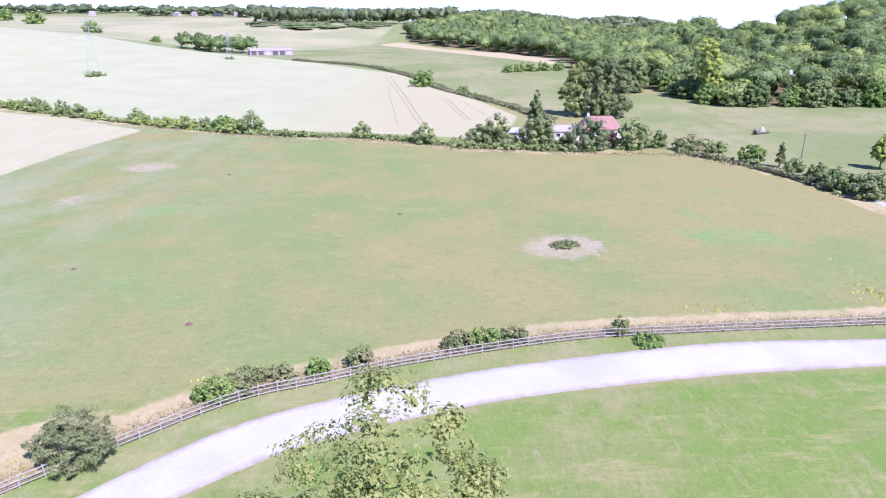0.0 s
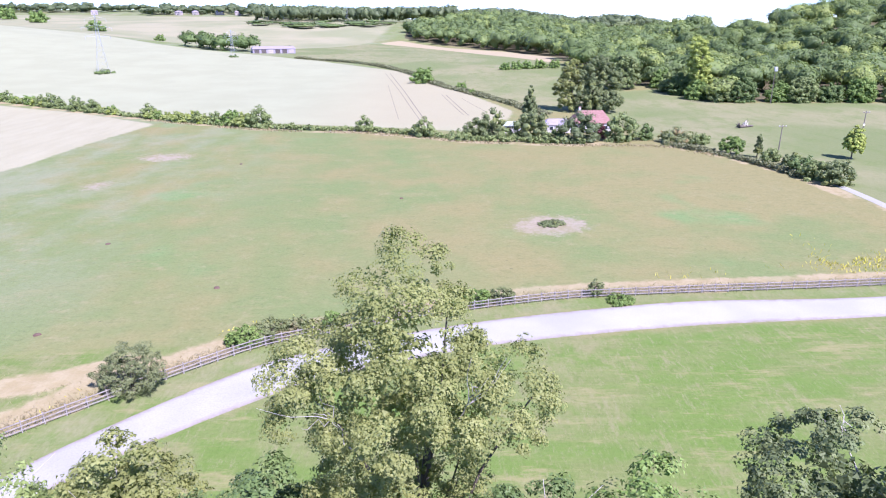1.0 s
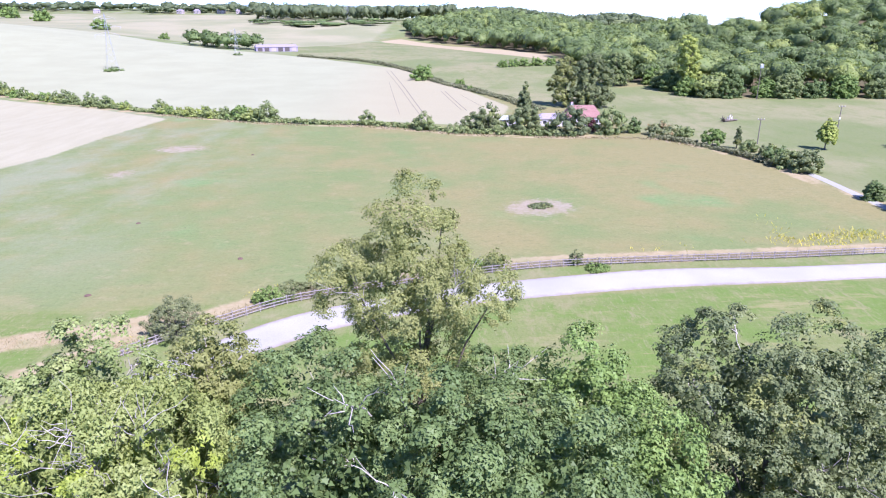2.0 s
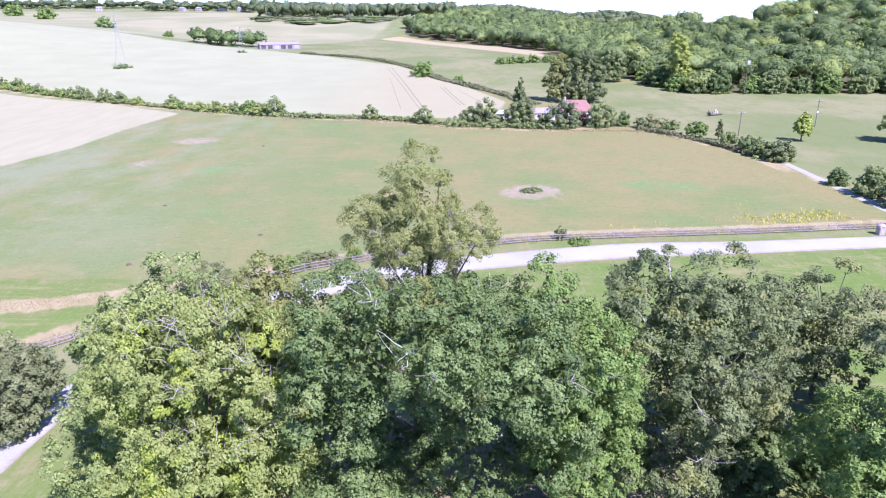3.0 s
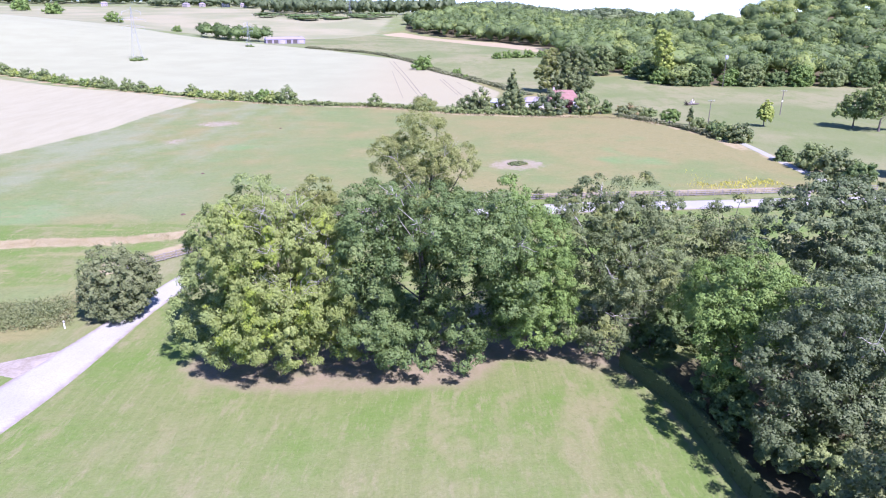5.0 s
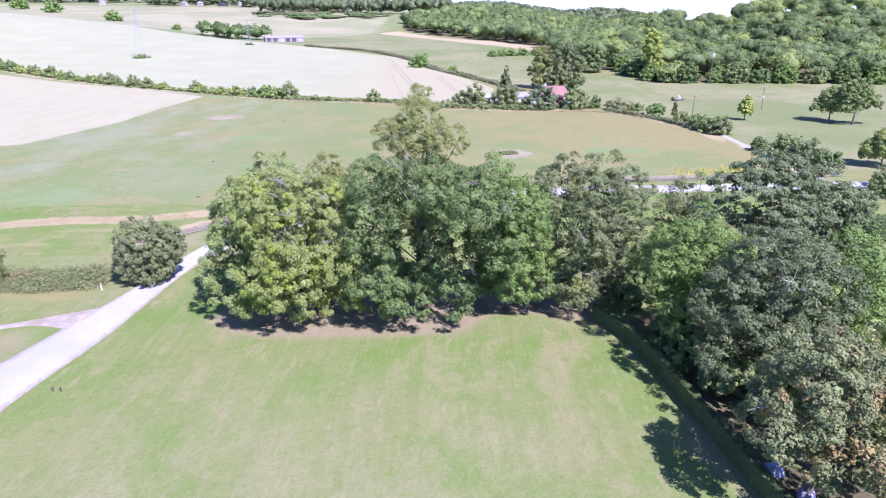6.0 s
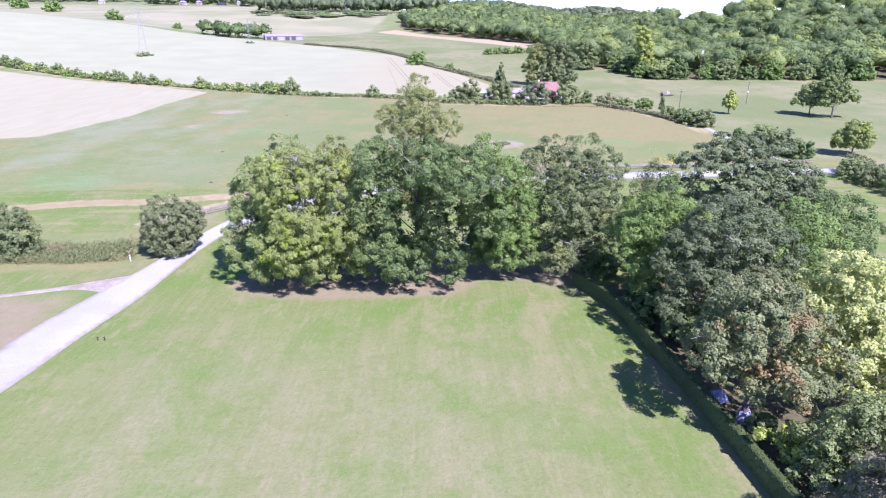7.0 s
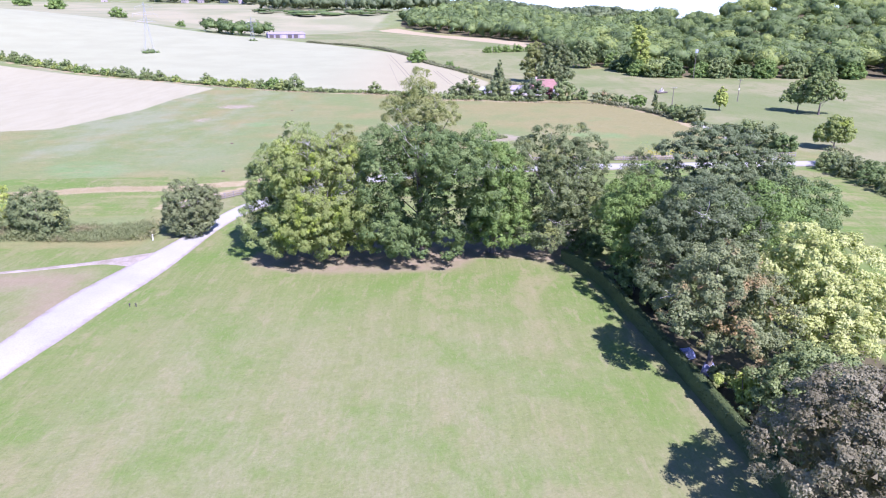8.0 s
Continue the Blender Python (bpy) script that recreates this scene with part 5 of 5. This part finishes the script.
for k, (bx, by, r, h) in enumerate(((-21.5, 55.0, 2.0, 1.7), (-19, 56.6, 2.4, 1.9), (-16.6, 58, 1.7, 1.5), (-12.6, 59.2, 1.0, 2.0), (-8.6, 61.2, 1.2, 2.3), (1.8, 65.2, 1.6, 1.9), (4.6, 66, 1.8, 2.1), (7.8, 66.6, 1.6, 1.7), (20.2, 68.4, 0.9, 2.4), (23, 66.4, 1.8, 0.5), (19.4, 100, 2.1, 0.35))):
    bush("bramble", bx, by, r, h, GREY if k == 10 else BRAMBLE if k % 3 else MAPLE, 160 + k, "low green bramble growing by the fence" if k < 10 else "dark bramble clump in a bare patch of meadow", "fence brambles" if k < 10 else "", "bramble", 0.12, 0.40)
MOLE = plain("molehill_earth", (0.10, 0.065, 0.05), (0.15, 0.10, 0.075), 2.0, 0.95, 0.05)
for k, (mx, my) in enumerate(((-8, 118.2), (-53.5, 89.5), (-50.1, 151.9), (-30, 71), (-46, 57))):
    bm = bmesh.new()
    bmesh.ops.create_icosphere(bm, subdivisions=2, radius=0.42)
    for v in bm.verts:
        v.co *= 1 + 0.35 * noise.noise(v.co * 2.3 + Vector((k, 0, 0)))
        v.co.z = max(-0.05, v.co.z * 0.55)
    mole = part("molehill", bm, MOLE, None)
    mole.matrix_world = pose(mx, my, float(height(mx, my)))
    tagged(mole, "small mound of dark reddish earth in the meadow", "molehill", "molehills")

# ---- fence, buildings, poles ----
RAIL = plain("weathered_wood", (0.26, 0.235, 0.22), (0.36, 0.335, 0.315), 3.0, 0.85, 0.01, (1, 1, 1))
PALE = plain("grey_paling", (0.24, 0.215, 0.21), (0.31, 0.285, 0.275), 3.0, 0.9, 0.01)


def fence():
    """Post-and-rail fence with fine upright paling between the rails."""
    ob = tagged(new("fence"), "weathered post-and-rail fence with upright paling along the track", "fence")
    q, d = curve(FENCE, 1.8)
    g = height(q[:, 0], q[:, 1])
    bm = boxed(0, 0, 0.58, 0.11, 0.11, 1.36, 0.015)
    post = part("post", bm, RAIL, ob)
    post.location = (q[0][0], q[0][1], g[0])
    bm = boxed(0, 0, 0, 1.84, 0.05, 0.10, 0.008)
    rail = part("rail", bm, RAIL, ob)
    pieces, rng = [], np.random.default_rng(200)
    for k in range(len(q)):
        a = math.atan2(d[k][1], d[k][0])
        o = post if k == 0 else new("post", post.data)
        o.parent, o.matrix_basis = ob, pose(q[k][0], q[k][1], g[k], rng.normal() * 1.2, rng.normal() * 1.2, math.degrees(a))
        if k + 1 < len(q):
            mid, dz, run = (q[k] + q[k + 1]) / 2, g[k + 1] - g[k], float(np.linalg.norm(q[k + 1] - q[k]))
            b = math.atan2(*(q[k + 1] - q[k])[::-1])
            for m, h in enumerate((0.28, 0.68, 1.10)):
                o = rail if k == m == 0 else new("rail", rail.data)
                o.parent = ob
                o.matrix_basis = pose(mid[0] + 0.07 * math.sin(b), mid[1] - 0.07 * math.cos(b), (g[k] + g[k + 1]) / 2 + h + rng.normal() * 0.01, 0, -math.degrees(math.atan2(dz, run)) + rng.normal() * 0.4, math.degrees(b)) @ Matrix.Diagonal((run / 1.8, 1, 1, 1))
            for u in np.linspace(0.08, 0.92, 10):
                if rng.random() < 0.93:
                    p = q[k] * (1 - u) + q[k + 1] * u + np.array([-math.sin(b), math.cos(b)]) * 0.06
                    z0, top = g[k] + dz * u, 1.02 + rng.normal() * 0.04
                    pieces.append(tube([(p[0], p[1], z0 + 0.05), (p[0] + rng.normal() * 0.02, p[1], z0 + top * 0.5), (p[0] + rng.normal() * 0.03, p[1], z0 + top)], (0.022, 0.02, 0.014), 4))
    tagged(under(link_mesh("paling", *joined(pieces), PALE), ob), kind="stuff")


fence()

WALL_WHITE = plain("white_render", (0.50, 0.48, 0.48), (0.60, 0.58, 0.58), 0.8, 0.85, 0.004)
ROOF_RED = plain("red_roof_tile", (0.24, 0.13, 0.11), (0.32, 0.19, 0.165), 0.9, 0.85, 0.02, (1, 3, 3))
ROOF_LILAC = plain("lilac_roof_tile", (0.26, 0.23, 0.28), (0.34, 0.31, 0.36), 0.9, 0.8, 0.02, (1, 3, 3))
ROOF_BLUE = plain("pale_sheet_roof", (0.36, 0.40, 0.47), (0.46, 0.50, 0.56), 0.7, 0.5, 0.01)
DARK_WOOD = plain("dark_wood", (0.07, 0.06, 0.055), (0.13, 0.11, 0.10), 1.5, 0.8, 0.01)
FRAME_WHITE = plain("white_paint", (0.70, 0.70, 0.70), (0.80, 0.80, 0.80), 2.0, 0.6)
STEEL = plain("galvanised_steel", (0.42, 0.44, 0.47), (0.54, 0.56, 0.58), 1.0, 0.5, 0.0, None, 0.6)
POLE_WOOD = plain("pole_wood", (0.14, 0.12, 0.10), (0.24, 0.21, 0.18), 1.5, 0.9, 0.01)
STONE = plain("pale_stone", (0.32, 0.28, 0.26), (0.44, 0.39, 0.36), 1.6, 0.9, 0.03)
TARP = plain("blue_tarpaulin", (0.22, 0.23, 0.40), (0.50, 0.52, 0.68), 2.2, 0.4, 0.02)


def glass():
    n = Nodes("window_glass")
    return n.done((0.03, 0.035, 0.045), 0.08, spec=0.6)


GLASS = glass()


def hip_roof(bm, sx, sy, z, rise, over=0.35, hip=0.5):
    """A hipped roof with thick eaves over a block."""
    x, y, k = sx / 2 + over, sy / 2 + over, (sx / 2) - hip * sy / 2
    low = [bm.verts.new((a * x, b * y, z - 0.15)) for a, b in ((-1, -1), (1, -1), (1, 1), (-1, 1))]
    eave = [bm.verts.new((a * x, b * y, z)) for a, b in ((-1, -1), (1, -1), (1, 1), (-1, 1))]
    r0, r1 = bm.verts.new((-k, 0, z + rise)), bm.verts.new((k, 0, z + rise))
    for i in range(4):
        bm.faces.new((low[i], low[(i + 1) % 4], eave[(i + 1) % 4], eave[i]))
    bm.faces.new(low[::-1])
    bm.faces.new((eave[0], eave[1], r1, r0)), bm.faces.new((eave[1], eave[2], r1))
    bm.faces.new((eave[2], eave[3], r0, r1)), bm.faces.new((eave[3], eave[0], r0))
    return bm


def building(name, x, y, turn, sx, sy, wall_h, rise, wall, roof, label, windows=(), door=None, chimney=None, hip=0.5, category="house", group=""):
    ob = thing(name, x, y, None, turn, label, category, group)
    part("wall", boxed(0, 0, wall_h / 2 - 0.2, sx, sy, wall_h + 0.4), wall, ob)
    part("roof", hip_roof(bmesh.new(), sx, sy, wall_h + 0.15, rise, hip=hip), roof, ob)
    for wx, wz, ww, wh in windows:
        win = part("window", boxed(wx, -sy / 2 - 0.02, wz, ww + 0.16, 0.10, wh + 0.16), FRAME_WHITE, ob)
        part("pane", boxed(wx, -sy / 2 - 0.055, wz, ww, 0.05, wh), GLASS, win)
    if door:
        part("door", boxed(door, -sy / 2 - 0.02, 1.0, 0.95, 0.08, 2.0, 0.01), DARK_WOOD, ob)
    if chimney is not None:
        stack = part("chimney", boxed(chimney, 0.3, wall_h + rise, 0.7, 0.7, 2.0, 0.03), wall, ob)
        for k in (-0.17, 0.17):
            part("chimney_pot", boxed(chimney + k, 0.3, wall_h + rise + 1.15, 0.22, 0.22, 0.4, 0.03), roof, stack)
    return ob


building("cottage", 48.5, 207, 4, 12, 7.5, 2.8, 3.6, WALL_WHITE, ROOF_RED, "low white cottage with a hipped red tile roof", ((-3.5, 1.5, 1.3, 1.1), (1.6, 1.5, 1.3, 1.1), (4.4, 1.5, 1.0, 1.1)), -1.0, -3.5)
building("annexe", 37.5, 205, 4, 9, 6, 2.4, 1.5, WALL_WHITE, ROOF_LILAC, "white annexe with a shallow lilac-grey roof beside the cottage", ((-2.5, 1.4, 1.2, 1.0), (2.0, 1.4, 1.2, 1.0)), 0.2)
building("garden_shed", 22.8, 202, -8, 5, 3.6, 2.3, 1.1, WALL_WHITE, ROOF_BLUE, "small white shed with a pale blue sheet roof", ((0.9, 1.4, 0.8, 0.7),), -1.0, category="shed")
building("white_house", 82, 6, -6, 14, 7, 2.3, 0.8, WALL_WHITE, ROOF_LILAC, "white garden house with a lilac-grey roof", ((-4.2, 1.5, 1.2, 1.1), (0.5, 1.5, 1.2, 1.1)), -2.0)
barn = building("barn", -130, 520, 22, 32, 10, 3.2, 1.8, ROOF_LILAC, ROOF_LILAC, "long low farm barn with a lilac-pink roof", (), None, None, 0.15, "barn")
for k in range(6):
    part("bay_door", boxed(-13 + k * 5.2, -5.06, 1.5, 3.6, 0.1, 3.0, 0.02), STONE if k % 3 == 2 else DARK_WOOD, barn)
for k, (hx, hy, w) in enumerate(((-468, 1235, 11), (-440, 1240, 9), (-395, 1235, 13), (-360, 1225, 10), (-620, 1240, 11))):
    building("farmhouse", hx, hy, 10 * k - 20, w, 8, 5.0, 2.6, STONE, ROOF_LILAC, "distant pale house among trees on the skyline", ((-3, 1.6, 1.4, 1.3), (3, 1.6, 1.4, 1.3), (-3, 4.1, 1.4, 1.2), (3, 4.1, 1.4, 1.2)), 0.1, group="skyline houses")


def pylon(x, y, high, turn, label):
    """A lattice power pylon: four legs, bracing and three cross arms with insulators."""
    ob = thing("pylon", x, y, None, turn, label, "pylon", "pylons")
    half = lambda z: np.interp(z / high, [0, 0.55, 1], [high * 0.095, high * 0.032, 0.12])
    for a, b in ((-1, -1), (1, -1), (1, 1), (-1, 1)):
        zs = np.linspace(-0.3, high, 12)
        under(link_mesh("leg", *tube([(a * half(z), b * half(z), z) for z in zs], np.full(12, 0.045), 4), STEEL), ob)
    pieces, levels = [], np.r_[np.linspace(0, high * 0.55, 6), np.linspace(high * 0.55, high * 0.97, 8)[1:]]
    corner = ((-1, -1), (1, -1), (1, 1), (-1, 1))
    for z0, z1 in zip(levels[:-1], levels[1:]):
        for i in range(4):
            (a, b), (c, d) = corner[i], corner[(i + 1) % 4]
            for (p, q), (r, s) in (((a, b), (c, d)), ((c, d), (a, b))):
                pieces.append(tube([(p * half(z0), q * half(z0), z0), (r * half(z1), s * half(z1), z1)], (0.018, 0.018), 4))
    under(link_mesh("bracing", *joined(pieces), STEEL), ob)
    for z, arm in ((0.62, 0.20), (0.76, 0.24), (0.90, 0.17)):
        z, arm = z * high, arm * high
        p = [tube([(s * half(z), b * half(z), z), (s * arm, 0, z + 0.2)], (0.05, 0.035), 4) for s in (-1, 1) for b in (-1, 1)]
        p += [tube([(s * half(z), 0, z + 1.6), (s * arm, 0, z + 0.2)], (0.05, 0.035), 4) for s in (-1, 1)]
        cross = under(link_mesh("cross_arm", *joined(p), STEEL), ob)
        for s in (-1, 1):
            under(link_mesh("insulator", *tube([(s * arm, 0, z + 0.2), (s * arm, 0, z - 1.4)], (0.07, 0.07), 5), STEEL), cross)
    return ob


pylon(-185, 362, 31, 35, "grey steel lattice pylon standing in the wheat")
pylon(-145, 466, 18, 35, "grey steel lattice pylon beyond the wheat")
pylon(-135, 985, 26, 35, "distant steel lattice pylon on the down")


def utility_pole(x, y, high, label, cross=False, box_on=False, sign=False, lean=(0, 0)):
    ob = thing("utility_pole", x, y, None, 0, label, "pole", "utility poles")
    z = np.linspace(-0.4, high, 6)
    under(link_mesh("shaft", *tube(np.stack([0 * z, 0 * z, z], 1), np.linspace(0.17, 0.11, 6), 8), POLE_WOOD, smooth=True), ob)
    if cross:
        arm = part("cross_arm", boxed(0, -0.16, high - 0.5, 2.0, 0.12, 0.14, 0.01), POLE_WOOD, ob)
        for k in (-0.85, 0, 0.85):
            under(link_mesh("insulator", *tube([(k, -0.16, high - 0.44), (k, -0.16, high - 0.16)], (0.07, 0.05), 6), FRAME_WHITE), arm)
    if box_on:
        tank = part("transformer", boxed(0.0, -0.45, high - 1.2, 1.3, 0.7, 1.5, 0.08), STEEL, ob, "pale grey transformer box")
        for k in (-0.3, 0, 0.3):
            under(link_mesh("bushing", *tube([(k, -0.45, high - 0.47), (k, -0.45, high - 0.1)], (0.08, 0.05), 6), FRAME_WHITE), tank)
    if sign:
        part("sign", boxed(0, -0.18, high * 0.55, 0.5, 0.03, 0.6, 0.005), FRAME_WHITE, ob, "small white sign plate")
    ob.rotation_euler = (radians(lean[0]), radians(lean[1]), 0)
    return ob


utility_pole(137, 269, 15, "wooden utility pole with a transformer at the wood's edge", True, True)
utility_pole(124, 184, 9, "wooden utility pole with a white sign in the pasture", True, False, True)
utility_pole(91.5, 167, 7.5, "thin wooden utility pole by the field hedge", True)


def fallen_tree(x, y):
    ob = thing("fallen_tree", x, y, None, 20, "fallen tree trunk with a bleached broken limb in the pasture", "fallen tree")
    u = np.linspace(0, 1, 8)[:, None]
    under(link_mesh("log", *tube(np.array([-2.6, 0, 0.55]) + u * np.array([6.4, 0.6, -0.15]), np.linspace(0.62, 0.28, 8), 9), BARK, smooth=True), ob)
    rng = np.random.default_rng(210)
    roots = [tube([(-2.6, 0, 0.6), (-3.0, y0 * 0.5, 0.6 + z0 * 0.5), (-3.3, y0, 0.6 + z0)], (0.34, 0.2, 0.06), 5) for y0, z0 in ((-1.2, 0.5), (1.1, 0.7), (0.2, 1.6), (-0.8, 1.3), (0.9, -0.3))]
    under(link_mesh("root_plate", *joined(roots), BARK, smooth=True), ob)
    under(link_mesh("broken_limb", *joined([tube([(-0.4, 0, 0.8), (-0.3, -0.1, 1.5), (-0.1, -0.2, 2.2), (0.4, -0.2, 2.6)], (0.34, 0.30, 0.26, 0.16), 7), tube([(0.6, 0, 0.7), (1.1, 0.3, 1.3), (1.5, 0.4, 1.9)], (0.26, 0.22, 0.14), 6), tube([(-1.2, 0, 0.8), (-1.5, -0.4, 1.4), (-1.4, -0.6, 1.9)], (0.24, 0.2, 0.1), 6)]), DEADWOOD, smooth=True), ob, "bleached upright broken limb")


fallen_tree(102, 212)


def pier(x, y):
    ob = thing("gate_pier", x, y, None, 10, "stout pale stone gate pier at the end of the fence", "gate pier")
    part("shaft", boxed(0, 0, 0.7, 1.2, 1.0, 1.6, 0.12), STONE, ob)
    bm = bmesh.new()
    bmesh.ops.create_uvsphere(bm, u_segments=14, v_segments=8, radius=0.7, matrix=Matrix.Translation((0, 0, 1.5)) @ Matrix.Diagonal((1, 0.85, 0.55, 1)))
    part("cap", bm, STONE, ob)


pier(74.6, 70.6)


def marker(x, y):
    ob = thing("marker_post", x, y, None, 25, "short white marker post beside the track", "post")
    part("post", boxed(0, 0, 0.45, 0.16, 0.10, 1.1, 0.02), FRAME_WHITE, ob)
    part("band", boxed(0, -0.004, 0.82, 0.17, 0.105, 0.12, 0.004), DARK_WOOD, ob)


marker(-44.2, 13.2)


def tarpaulin(x, y, sx, sy, h, turn, seed):
    bm = bmesh.new()
    bmesh.ops.create_grid(bm, x_segments=14, y_segments=10, size=0.5)
    for v in bm.verts:
        fall = max(abs(v.co.x), abs(v.co.y)) * 2
        n = noise.noise(v.co * 5 + Vector((seed, 0, 0)))
        v.co = Vector((v.co.x * sx, v.co.y * sy, h * (1 - max(0.0, fall - 0.55) / 0.45) ** 0.6 + 0.12 * n * (fall < 0.95) + 0.02 if fall < 1 else 0.0))
    bmesh.ops.solidify(bm, geom=bm.faces[:], thickness=0.03)
    ob = part("tarpaulin", bm, TARP, None)
    ob.matrix_world = pose(x, y, float(height(x, y)) + 0.03, 0, 0, turn)
    tagged(ob, "crumpled blue tarpaulin over a low pile behind the hedge", "tarpaulin", "tarpaulins")


tarpaulin(28.6, -24.6, 2.0, 1.3, 0.9, 20, 1)
tarpaulin(29.8, -27.8, 1.8, 1.3, 0.9, 60, 7)

TRAM = plain("tramline_soil", (0.15, 0.135, 0.09), (0.21, 0.185, 0.13), 0.6, 0.95, 0.02)
for a, w in (([(-29.9, 383), (-18.4, 312), (-11.0, 262), (-5.1, 221)], 0.3), ([(-32.5, 383), (-20.6, 312), (-13.0, 262), (-7.0, 222)], 0.22), ([(2, 296), (10.2, 239)], 0.32), ([(0, 297), (8.3, 240)], 0.25), ([(9, 285), (17, 250)], 0.16), ([(-27, 330), (-15.4, 228)], 0.16)):
    tagged(ribbon("tramline", [(p - w, q) for p, q in a], [(p + w, q) for p, q in a], TRAM, 0.08, 2, 3.0), "bare tractor wheeling through the wheat", "tramline", "tramlines", "structure")


def lawn_stake(x, y, lean):
    """A short dark stake with a crosspiece."""
    ob = thing("lawn_stake", x, y, None, lean * 10, "short dark wooden stake standing in the lawn", "stake", "lawn stakes")
    part("post", boxed(0, 0, 0.22, 0.10, 0.10, 0.55, 0.012), DARK_WOOD, ob)
    part("crosspiece", boxed(0, -0.07, 0.38, 0.34, 0.04, 0.09, 0.008), DARK_WOOD, ob)


lawn_stake(-37.0, -12.0, 1)
lawn_stake(-36.2, -12.0, -2)
